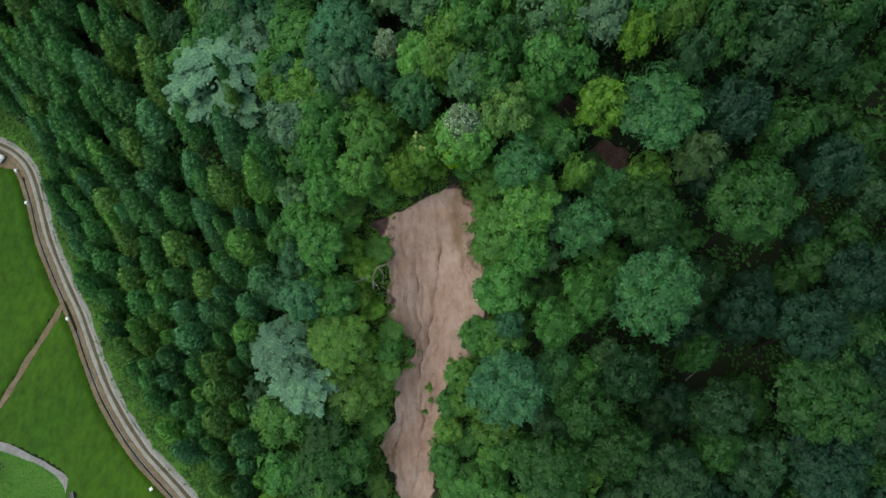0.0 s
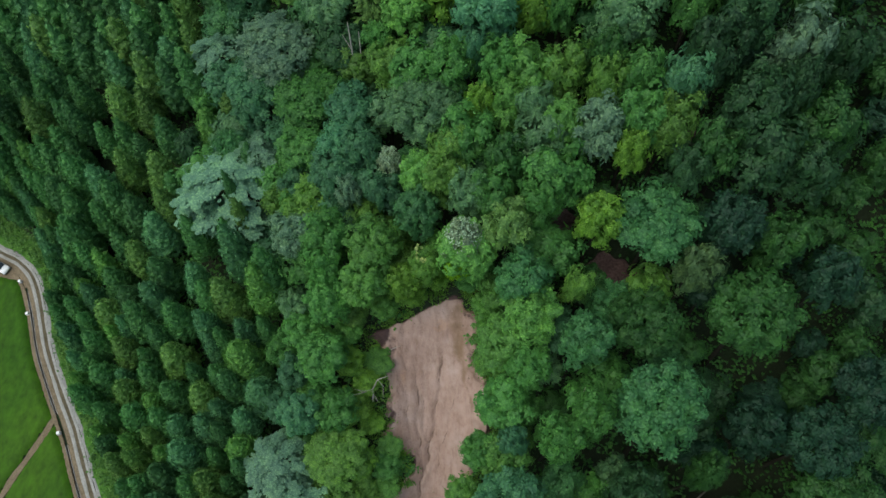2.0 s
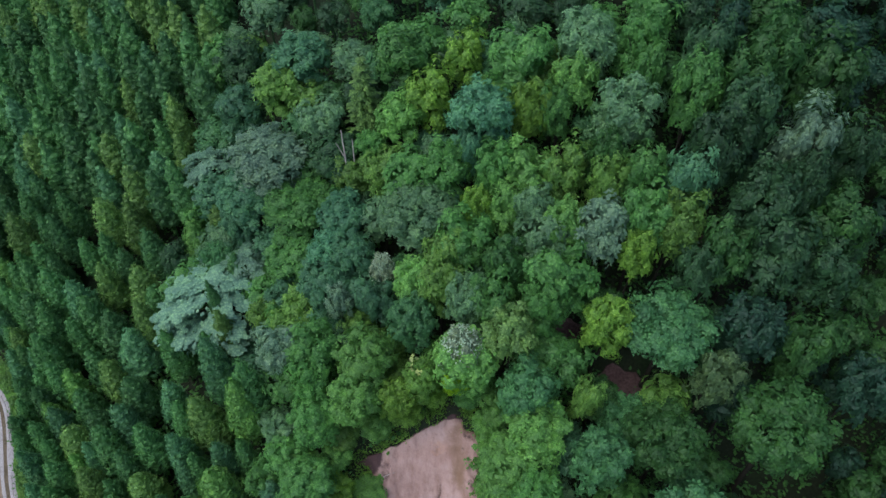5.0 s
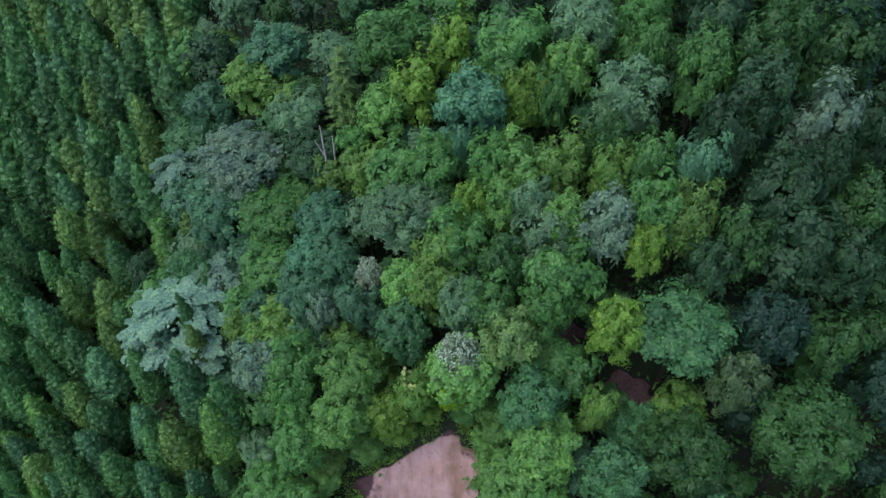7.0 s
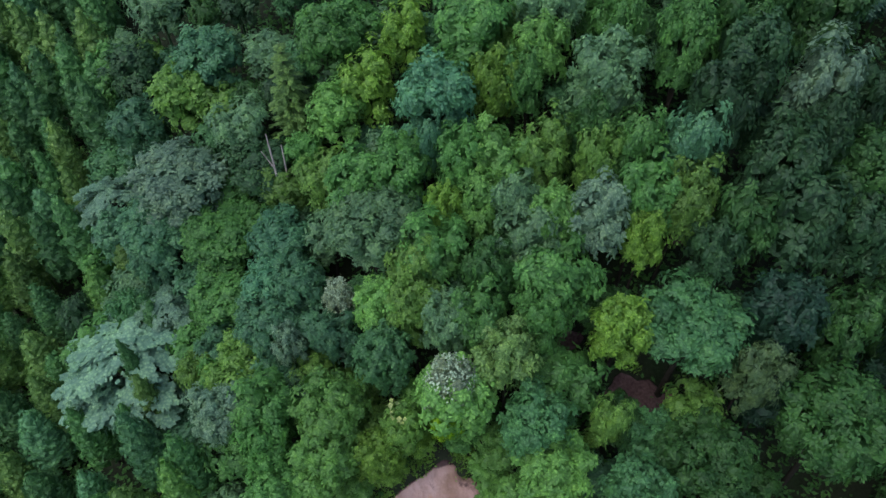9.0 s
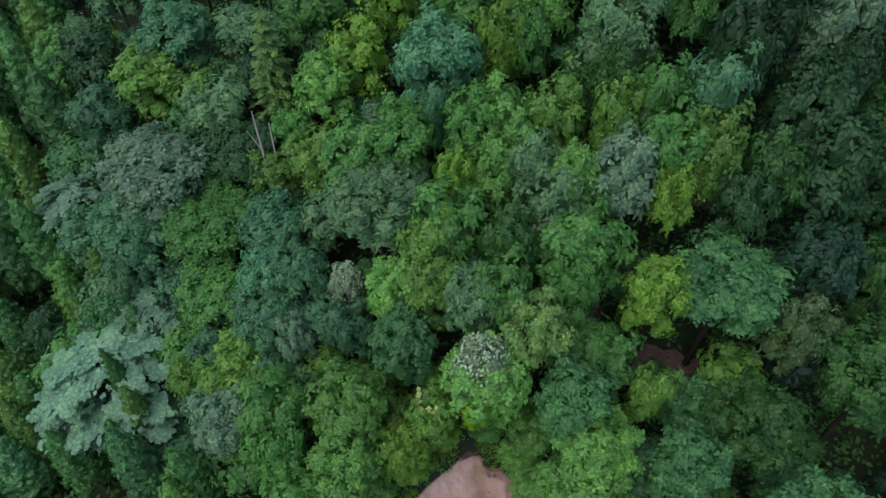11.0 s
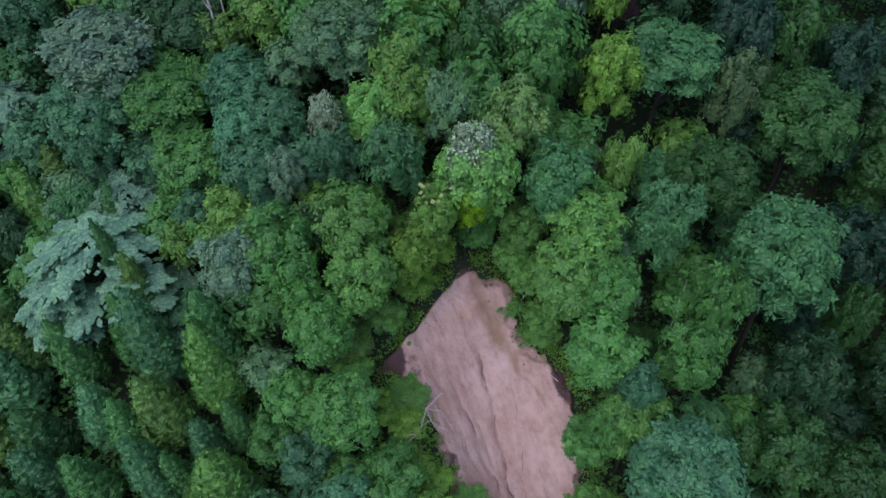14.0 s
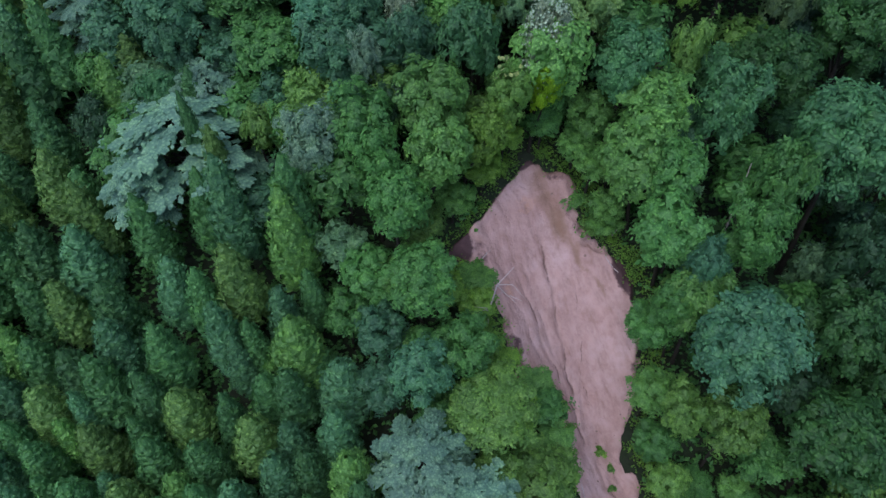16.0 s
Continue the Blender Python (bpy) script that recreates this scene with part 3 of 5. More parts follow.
def silver_kind(seed):
    """Template: 13 m tall, 8 m wide, flat feathery shelves of foliage one above another."""
    rng = np.random.default_rng(seed)
    tree = thing_at_origin("broadleaf_tree")
    pieces, limbs = [], [([(0, 0, -0.6), (0.1, 0, 4), (0, 0.1, 8), (0, 0, 12.3)], [0.28, 0.22, 0.14, 0.03])]
    for i in range(34):
        a = i * 2.399963 + rng.normal(0, 0.25)
        h = i / 33
        z = 6.2 + 6.4 * h ** 0.8
        reach = (1 - h ** 2.2) ** 0.6 * 3.1 * rng.uniform(0.75, 1.05) + 0.25
        w, s = np.array([math.cos(a), math.sin(a), 0]), np.array([-math.sin(a), math.cos(a), 0])
        m = int(120 + 40 * (1 - h))
        u, v = rng.uniform(-0.75, 1.0, m), rng.normal(0, 0.5, m)
        wide = 0.75 + 0.35 * (1 - h)
        at = (w * reach)[None] + u[:, None] * 1.5 * w + (v * wide * (1.05 - 0.6 * np.abs(u)))[:, None] * s
        at[:, 2] = z - 0.30 * u - 0.20 * v * v + rng.normal(0, 0.04, m)
        out = unit(w + 0.8 * v[:, None] * s + rng.normal(0, 0.2, (m, 3)) - np.array([0, 0, 0.3]))
        face = unit(np.array([0, 0, 1.0]) + 0.3 * w + rng.normal(0, 0.06, (m, 3)))
        long = rng.uniform(0.35, 0.6, m)
        pieces.append(sprays(at, out, face, long, long * rng.uniform(0.55, 0.8, m), 0.06))
        limbs.append(([(0, 0, z - 1.6), tuple(w * reach * 0.6 + np.array([0, 0, z - 0.5])), tuple(w * (reach + 0.9) + np.array([0, 0, z - 0.45]))], [0.08, 0.05, 0.015]))
    part("crown", mesh_from("crown", *joined(pieces), LEAVES), tree)
    part("trunk", tubes("trunk", limbs, BARK, 5), tree)
    return tree


def fir_kind(seed):
    """Template: 16 m tall fir, 5 m wide, drooping tiers with gaps between them."""
    rng = np.random.default_rng(seed)
    tree = thing_at_origin("fir_tree")
    pieces, limbs = [], [([(0, 0, -0.6), (0, 0, 6), (0, 0, 12), (0, 0, 15.8)], [0.26, 0.2, 0.1, 0.02])]
    for tier in range(15):
        h = tier / 14
        z, reach = 3.2 + 12.2 * h, 2.55 * (1 - h) ** 0.75 + 0.3
        for k in range(9 if h < 0.7 else 6):
            a = k * 2 * math.pi / (9 if h < 0.7 else 6) + tier * 0.7 + rng.normal(0, 0.12)
            r = reach * rng.uniform(0.8, 1.1)
            w, s = np.array([math.cos(a), math.sin(a), 0]), np.array([-math.sin(a), math.cos(a), 0])
            m = 15
            u, v = rng.uniform(0.15, 1.0, m), rng.uniform(-1, 1, m)
            at = (u * r)[:, None] * w + (v * 0.42 * (1.15 - u) * r ** 0.6)[:, None] * s
            at[:, 2] = z - 0.5 * u * u * r * 0.5 + rng.normal(0, 0.05, m)
            out = unit(w + 0.9 * v[:, None] * s - np.array([0, 0, 0.25]))
            long = rng.uniform(0.45, 0.75, m)
            pieces.append(sprays(at, out, unit(np.array([0, 0, 1.0]) + rng.normal(0, 0.2, (m, 3))), long, long * 0.55, 0.12))
    part("crown", mesh_from("crown", *joined(pieces), NEEDLES), tree)
    part("trunk", tubes("trunk", limbs, BARK), tree)
    return tree


BROAD = [broadleaf_kind(11), broadleaf_kind(12, 8, 0.40, 0.80, 5, 5, 0.44, 5.6), broadleaf_kind(13, 6, 0.48, 1.05, 6, 5, 0.56, 6.4, shelf=0.7),
         broadleaf_kind(14, 7, 0.42, 0.76, 5, 5, 0.42, 6.0, shelf=0.3), broadleaf_kind(15, 6, 0.50, 1.15, 7, 5, 0.56, 6.2, shelf=0.8),
         broadleaf_kind(16, 9, 0.36, 0.84, 5, 5, 0.48, 6.2)]
LOW = [broadleaf_kind(17, 6, 0.46, 0.95, 5, 5, 0.50, 6.4, skirt=8), broadleaf_kind(18, 7, 0.42, 0.90, 5, 5, 0.48, 6.8, skirt=8)]
WIDE = [broadleaf_kind(61, 10, 0.33, 0.66, 5, 5, 0.34, 5.4, skirt=9), broadleaf_kind(62, 9, 0.36, 0.72, 6, 5, 0.36, 5.6, shelf=0.7, skirt=8)]
BACK = [broadleaf_kind(51, 6, 0.46, 1.2, 5, 4, 0.62, limbs_n=3, skirt=3), broadleaf_kind(52, 7, 0.42, 1.15, 5, 4, 0.60, 5.6, limbs_n=3, skirt=3),
        broadleaf_kind(53, 5, 0.50, 1.25, 5, 4, 0.64, 6.2, limbs_n=3, skirt=3)]
CEDARS = [cedar_kind(21, 2.0, 0.35), cedar_kind(22, 2.1, 0.1), cedar_kind(23, 1.9, 0.7), cedar_kind(24, 2.0, -0.15), cedar_kind(25, 1.9, -0.3), cedar_kind(26, 2.05, 0.2)]
YOUNG_CEDARS = [cedar_kind(27, 2.0, 0.0, 120, 7, 1.10), cedar_kind(28, 2.0, 0.3, 120, 7, 1.10)]
SILVERS = [silver_kind(31), silver_kind(32)]
FIRS = [fir_kind(41)]
PLANTED = []
pick = random.Random(5)


def plant(kinds, x, y, height, width, colour, tall, wide, label, category, group="", lean=(0, 0)):
    """A tree of one of the kinds at (x, y), so tall and so wide, in its own colour."""
    src = kinds[pick.randrange(len(kinds))]
    if height > 9:
        height += float(spur(x, y) - hill(x, y))
    angle = pick.uniform(0, 360)
    m = pose(x, y, floor_at(x, y), pick.uniform(-2.5, 2.5), pick.uniform(-2.5, 2.5), angle)
    if lean != (0, 0):
        m = Matrix.Translation(m.translation) @ Matrix(((1, 0, lean[0] / height, 0), (0, 1, lean[1] / height, 0), (0, 0, 1, 0), (0, 0, 0, 1))) @ pose(0, 0, 0, 0, 0, angle)
    m = m @ Matrix.Diagonal((width / wide, width / wide, height / tall, 1))
    ob = copy_thing(src, m)
    tagged(ob, label, category, group)
    shift = 1 + pick.uniform(-0.22, 0.22)
    for child in ob.children:
        if child.name.startswith("crown"):
            child.color = (*(min(1, c * shift) for c in colour), 1)
    PLANTED.append((x, y, width))
    return ob


def blossomed(tree, seed):
    """White flower heads over the top of a crown."""
    r = np.random.default_rng(seed)
    m = 620
    d = unit(r.normal(0, 1, (m, 3)) + np.array([0, 0, 0.9]))
    at = np.array([0, 0, 10.6]) + d * np.array([3.45, 3.45, 4.5]) * r.uniform(0.98, 1.14, (m, 1))
    long = r.uniform(0.22, 0.42, m)
    part("blossom", mesh_from("blossom", *sprays(at, unit(r.normal(0, 1, (m, 3))), unit(d + np.array([0, 0, 0.6])), long, long * 0.8, 0.05), PETALS), tree, "greenish white flower heads")


def broadleaf(x, y, height, width, colour, lean=(0, 0), kinds=None):
    kinds = kinds or (WIDE if width > 8.2 else LOW if height < 10.5 else BROAD)
    tree = plant(kinds, x, y, height, width, colour, 15.2, 7.4, f"broadleaf tree with a {COLOUR_WORDS[colour]} clumped crown", "tree", "broadleaf wood", lean)
    if colour == WHITE:
        blossomed(tree, int(abs(x) * 10))
    return tree


def cedar(x, y, height, width, colour, kinds=None):
    return plant(kinds or CEDARS, x, y, height, width, colour, 16.0, 4.4, f"tall {COLOUR_WORDS[colour]} cedar in a plantation", "conifer", "cedar plantation")


def silver_tree(x, y, height, width, colour):
    return plant(SILVERS, x, y, height, width, colour, 13.0, 8.4, f"spreading tree with {COLOUR_WORDS[colour]} layered foliage", "tree", "silvery trees")


def fir(x, y, height, width, colour):
    return plant(FIRS, x, y, height, width, colour, 16.0, 5.2, f"tiered {COLOUR_WORDS[colour]} fir among broadleaf trees", "conifer")


# ---------------------------------------------------------------- the wood, tree by tree
# most crowns east of x = 24 are coloured darker to hold the gully's shade
broadleaf(-27.4, 81.7, 13.7, 6.6, DUSKY)
broadleaf(-21.3, 74.7, 14.1, 8.0, OLIVE)
broadleaf(-17.8, 77.0, 14.4, 7.9, BLUISH)
broadleaf(-27.2, 74.7, 13.7, 7.8, BLUISH)
broadleaf(-15.1, 68.4, 14.0, 6.4, GREYGREEN)
broadleaf(-4.5, 71.2, 15.7, 7.3, LEAF)
broadleaf(-4.6, 64.0, 14.6, 6.4, LIGHT)
broadleaf(-1.1, 66.0, 15.0, 6.0, YELLOW)
broadleaf(3.7, 60.1, 18.7, 8.0, TEAL)
broadleaf(2.4, 56.8, 17.5, 3.8, TEAL)
broadleaf(2.5, 70.2, 15.1, 4.9, YELLOW)
broadleaf(9.2, 67.0, 16.5, 8.2, LEAF)
broadleaf(15.7, 66.5, 16.8, 7.4, GREYGREEN)
broadleaf(14.4, 62.2, 16.9, 5.9, LIGHT)
broadleaf(9.3, 60.8, 17.2, 5.2, YELLOW)
broadleaf(12.5, 59.6, 16.8, 4.5, LEAF)
broadleaf(19.7, 58.4, 18.3, 7.7, GREYGREEN)
broadleaf(21.8, 61.1, 18.2, 4.0, LEAF)
broadleaf(21.8, 64.6, 17.8, 5.8, LEAF)
broadleaf(25.8, 58.0, 20.7, 6.1, LEAF)
broadleaf(31.0, 59.2, 21.5, 6.1, DEEP)
broadleaf(28.3, 61.9, 20.0, 5.6, DUSKY)
broadleaf(39.3, 60.0, 21.1, 7.5, DEEP)
broadleaf(34.2, 61.7, 20.8, 6.1, DEEP)
broadleaf(30.4, 54.4, 22.7, 6.6, DUSKY)
broadleaf(35.7, 52.9, 23.3, 6.0, PALE)
broadleaf(27.7, 52.4, 22.6, 6.9, DUSKY)
broadleaf(43.2, 54.6, 21.0, 5.3, DUSKY)
broadleaf(-21.2, 64.7, 15.0, 10.9, PALE)
broadleaf(-13.0, 64.1, 11.6, 8.0, DUSKY)
broadleaf(-6.7, 60.2, 12.5, 5.7, OLIVE)
broadleaf(-3.6, 56.9, 14.5, 6.6, LEAF)
broadleaf(0.5, 56.0, 16.6, 6.0, LEAF)
broadleaf(5.4, 55.0, 17.1, 5.2, LEAF)
broadleaf(9.4, 53.9, 16.9, 6.2, LIGHT)
broadleaf(13.1, 53.9, 17.1, 5.1, OLIVE)
broadleaf(16.9, 54.2, 17.5, 4.4, DEEP)
broadleaf(17.3, 51.5, 17.7, 4.7, OLIVE)
broadleaf(20.7, 52.5, 18.2, 5.6, LEAF)
broadleaf(24.8, 50.8, 20.3, 6.1, BLUISH)
broadleaf(-24.4, 61.8, 13.7, 9.5, BLUISH)
broadleaf(-17.4, 58.4, 12.2, 9.2, LEAF)
broadleaf(-11.5, 55.9, 12.1, 7.3, TEAL)
broadleaf(-2.9, 52.8, 14.8, 9.4, GREYGREEN)
broadleaf(3.0, 51.8, 15.9, 3.9, YELLOW)
broadleaf(2.4, 49.1, 16.2, 7.0, LEAF)
broadleaf(6.5, 51.3, 16.3, 4.5, LIGHT)
broadleaf(10.0, 50.9, 16.8, 5.1, GREYGREEN)
broadleaf(12.2, 48.6, 17.2, 5.4, LIGHT)
broadleaf(16.4, 48.0, 17.8, 5.6, PALE)
broadleaf(20.7, 48.7, 17.6, 6.0, LEAF)
broadleaf(24.0, 48.1, 17.9, 5.3, OLIVE)
broadleaf(31.9, 47.7, 21.8, 7.3, DUSKY)
broadleaf(35.7, 49.2, 22.7, 5.1, DUSKY)
broadleaf(-25.3, 59.7, 12.1, 5.4, BLUISH)
broadleaf(-17.3, 53.7, 10.9, 7.6, LEAF)
broadleaf(-12.6, 52.0, 12.7, 6.5, TEAL)
broadleaf(-9.8, 50.8, 12.9, 5.6, BLUISH)
broadleaf(0.6, 48.0, 16.0, 5.6, OLIVE)
broadleaf(9.9, 47.1, 17.1, 6.4, GREYGREEN)
broadleaf(12.4, 44.3, 17.4, 8.0, LEAF)
broadleaf(7.1, 45.3, 17.1, 5.4, DEEP)
broadleaf(19.9, 45.7, 16.7, 4.3, YELLOW)
broadleaf(28.3, 45.4, 18.6, 5.5, DEEP)
broadleaf(34.3, 44.8, 20.7, 7.5, DUSKY)
broadleaf(26.5, 43.9, 16.8, 5.3, DUSKY)
broadleaf(41.3, 48.1, 21.5, 8.2, DEEP)
broadleaf(40.1, 44.5, 20.6, 7.3, DUSKY)
broadleaf(-19.1, 41.6, 16.1, 5.9, PALE)
broadleaf(-18.6, 49.6, 10.4, 5.9, BLUISH)
broadleaf(-13.0, 48.0, 13.3, 7.1, BLUISH)
broadleaf(-6.9, 48.2, 12.8, 3.1, WHITE)
broadleaf(-6.9, 45.2, 13.8, 4.7, BLUISH)
broadleaf(-11.4, 45.9, 13.4, 3.3, PALE)
broadleaf(-3.1, 45.8, 14.7, 6.0, LIGHT)
broadleaf(-0.0, 45.2, 15.8, 5.6, OLIVE)
broadleaf(2.5, 42.7, 16.5, 5.5, GREYGREEN)
broadleaf(-2.9, 41.7, 15.6, 5.9, JADE)
broadleaf(5.8, 42.3, 17.0, 5.4, LEAF)
broadleaf(10.4, 41.6, 17.4, 6.0, LEAF)
broadleaf(7.4, 39.3, 16.9, 6.1, BRIGHT)
broadleaf(16.8, 40.1, 16.5, 5.7, YELLOW)
broadleaf(23.0, 39.4, 16.1, 10.0, JADE)
broadleaf(-14.5, 41.4, 15.0, 6.2, LEAF)
broadleaf(-8.2, 38.9, 15.3, 7.4, LIGHT)
broadleaf(1.9, 38.0, 17.1, 4.8, WHITE)
broadleaf(-14.3, 37.7, 14.8, 5.4, LEAF)
broadleaf(2.2, 39.6, 14.6, 7.4, LIGHT, (-0.3, -6.0))
broadleaf(8.2, 34.4, 16.4, 7.0, JADE)
broadleaf(-10.2, 36.9, 13.4, 6.3, LIGHT, (2.2, -4.0))
broadleaf(-14.2, 33.9, 13.8, 6.1, LEAF)
broadleaf(-3.2, 38.4, 13.0, 4.4, OLIVE, (0.3, -5.6))
broadleaf(1.9, 38.2, 12.5, 3.4, LIME, (-0.4, -5.5))
broadleaf(-6.8, 37.0, 12.0, 4.7, YELLOW, (0.8, -4.5))
broadleaf(9.4, 30.7, 15.5, 7.7, LIGHT)
broadleaf(14.4, 33.7, 16.4, 3.6, OLIVE)
broadleaf(27.5, 35.2, 18.4, 5.2, RUSSET)
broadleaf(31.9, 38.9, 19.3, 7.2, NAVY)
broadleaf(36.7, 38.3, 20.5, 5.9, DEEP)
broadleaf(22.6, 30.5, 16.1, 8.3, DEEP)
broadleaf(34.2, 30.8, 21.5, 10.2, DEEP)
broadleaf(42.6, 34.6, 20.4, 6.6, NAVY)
broadleaf(15.3, 28.3, 18.0, 6.5, JADE)
broadleaf(8.2, 28.6, 12.9, 6.6, LIGHT, (-3.6, 0))
broadleaf(-9.6, 27.2, 5.2, 3.8, YELLOW)
broadleaf(-14.3, 28.6, 12.1, 6.8, LEAF)
broadleaf(10.0, 26.0, 14.8, 5.7, LEAF)
broadleaf(23.6, 20.2, 24.4, 10.2, JADE)
broadleaf(7.8, 12.2, 19.4, 9.6, BLUISH)
broadleaf(7.2, 17.1, 14.9, 6.5, LIGHT)
broadleaf(12.4, 19.3, 17.9, 6.2, LEAF)
broadleaf(16.0, 20.1, 20.5, 5.3, LEAF)
broadleaf(8.4, 23.5, 13.0, 6.8, LEAF, (-3.6, 0.5))
broadleaf(7.9, 19.4, 16.0, 4.1, TEAL)
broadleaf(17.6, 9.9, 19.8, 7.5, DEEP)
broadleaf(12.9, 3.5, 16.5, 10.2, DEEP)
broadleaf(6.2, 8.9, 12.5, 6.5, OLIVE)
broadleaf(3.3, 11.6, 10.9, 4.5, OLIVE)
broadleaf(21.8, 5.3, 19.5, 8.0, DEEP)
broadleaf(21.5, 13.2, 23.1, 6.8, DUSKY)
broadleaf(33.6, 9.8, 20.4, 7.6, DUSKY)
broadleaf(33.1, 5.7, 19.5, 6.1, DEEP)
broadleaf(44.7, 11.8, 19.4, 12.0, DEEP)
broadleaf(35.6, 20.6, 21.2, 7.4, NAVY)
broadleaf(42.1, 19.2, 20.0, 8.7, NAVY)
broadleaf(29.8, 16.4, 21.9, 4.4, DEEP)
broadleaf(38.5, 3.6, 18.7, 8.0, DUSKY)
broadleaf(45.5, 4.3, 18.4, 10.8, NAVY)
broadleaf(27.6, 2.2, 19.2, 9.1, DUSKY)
broadleaf(-12.9, 18.5, 9.8, 8.5, OLIVE)
broadleaf(-11.8, 12.4, 7.6, 7.0, OLIVE)
broadleaf(-15.6, 8.1, 10.1, 8.0, DEEP)
broadleaf(-13.0, 4.4, 9.0, 7.6, LEAF)
broadleaf(-16.0, 2.2, 11.0, 9.1, DEEP)
broadleaf(-11.4, 24.6, 6.2, 5.2, YELLOW)
broadleaf(-17.5, 22.8, 12.1, 5.9, BLUISH)
broadleaf(-13.1, 23.6, 10.2, 6.0, LEAF)
broadleaf(-10.6, 18.6, 5.6, 5.2, YELLOW)
broadleaf(6.4, 17.8, 12.7, 4.7, LEAF, (-2.6, 0))
broadleaf(47.7, 23.4, 19.4, 8.5, NAVY)
cedar(-32.4, 59.5, 13.3, 4.6, SPIRE_LIGHT)
cedar(-29.4, 62.6, 10.3, 4.6, SPIRE_WARM)
cedar(-33.4, 46.8, 13.6, 4.0, SPIRE)
cedar(-28.7, 45.1, 13.8, 3.4, SPIRE)
cedar(-26.4, 41.9, 17.4, 4.6, SPIRE_COOL)
cedar(-21.9, 39.0, 17.2, 4.6, SPIRE)
cedar(-22.8, 37.2, 16.3, 4.4, SPIRE_LIGHT)
cedar(-27.8, 37.6, 14.1, 5.0, SPIRE_WARM)
cedar(-33.8, 41.3, 12.5, 4.0, SPIRE_COOL)
cedar(-31.6, 38.8, 13.0, 3.4, SPIRE)
cedar(-30.6, 34.7, 14.1, 4.2, SPIRE_COOL)
cedar(-26.0, 30.8, 13.0, 5.2, SPIRE_LIGHT)
cedar(-23.4, 26.1, 10.6, 5.2, SPIRE_COOL)
cedar(-40.0, 40.4, 12.5, 4.6, SPIRE_COOL)
cedar(-36.3, 36.9, 13.3, 4.6, SPIRE)
cedar(-24.4, 29.9, 8.7, 4.2, SPIRE)
cedar(-25.7, 46.7, 14.9, 3.4, SPIRE_WARM)
cedar(-26.5, 48.5, 16.6, 2.5, SPIRE_DARK)
cedar(-38.1, 54.7, 10.4, 4.2, SPIRE)
cedar(-36.4, 32.3, 11.1, 4.6, SPIRE_WARM)
cedar(-39.1, 43.4, 12.3, 4.7, SPIRE_DARK)
cedar(-43.1, 46.1, 11.6, 4.4, SPIRE_WARM)
cedar(-45.2, 47.6, 12.3, 4.1, SPIRE)
cedar(-40.5, 56.8, 12.3, 4.9, SPIRE_WARM)
cedar(-31.8, 27.0, 11.6, 4.5, SPIRE_WARM)
cedar(-28.6, 24.9, 11.6, 3.4, SPIRE_COOL)
cedar(-31.0, 23.2, 11.6, 4.2, SPIRE_COOL)
cedar(-25.2, 20.1, 11.6, 4.5, SPIRE_LIGHT)
cedar(-47.6, 43.8, 11.6, 4.5, SPIRE)
cedar(-44.1, 40.5, 11.6, 4.6, SPIRE_DARK)
cedar(-47.5, 39.2, 11.6, 5.0, SPIRE_WARM)
cedar(-44.3, 33.9, 11.6, 4.7, SPIRE_WARM)
cedar(-40.4, 30.6, 11.6, 4.5, SPIRE)
cedar(-36.1, 27.9, 11.6, 4.4, SPIRE)
cedar(-49.6, 35.8, 11.6, 4.4, SPIRE)
cedar(-33.1, 29.7, 11.6, 3.0, SPIRE_DARK)
cedar(-28.1, 22.1, 11.6, 3.6, SPIRE_DARK)
cedar(-28.5, 33.1, 11.6, 3.0, SPIRE)
cedar(-40.2, 32.6, 11.6, 3.2, SPIRE)
cedar(-30.4, 32.5, 11.6, 3.5, SPIRE_COOL)
cedar(-40.4, 49.1, 12.3, 5.5, SPIRE_COOL)
cedar(-44.4, 52.0, 12.3, 4.8, SPIRE_DARK)
cedar(-25.5, 17.5, 11.6, 3.3, SPIRE_DARK)
cedar(-47.7, 31.1, 11.6, 4.5, SPIRE)
cedar(-43.4, 28.7, 11.6, 4.3, SPIRE_WARM)
cedar(-39.2, 26.2, 11.6, 4.2, SPIRE_LIGHT)
cedar(-35.5, 23.6, 11.6, 4.1, SPIRE_COOL)
cedar(-39.5, 61.5, 12.5, 4.4, SPIRE_DARK)
cedar(-38.2, 51.3, 13.8, 4.5, SPIRE_WARM)
cedar(-44.6, 61.8, 9.9, 4.0, SPIRE_DARK)
cedar(-25.8, 53.8, 12.4, 4.2, SPIRE_DARK)
silver_tree(-31.4, 70.0, 10.6, 8.3, SILVER)
silver_tree(-27.6, 50.7, 13.2, 13.9, SILVER)
silver_tree(-23.9, 54.8, 10.5, 7.5, SILVER)
silver_tree(-32.8, 49.9, 13.3, 7.1, SILVER)
silver_tree(-19.8, 17.6, 11.8, 9.0, SILVER)
silver_tree(-18.0, 13.8, 10.6, 9.1, SILVER)
fir(-9.2, 67.4, 18.0, 6.4, SPIRE_WARM)


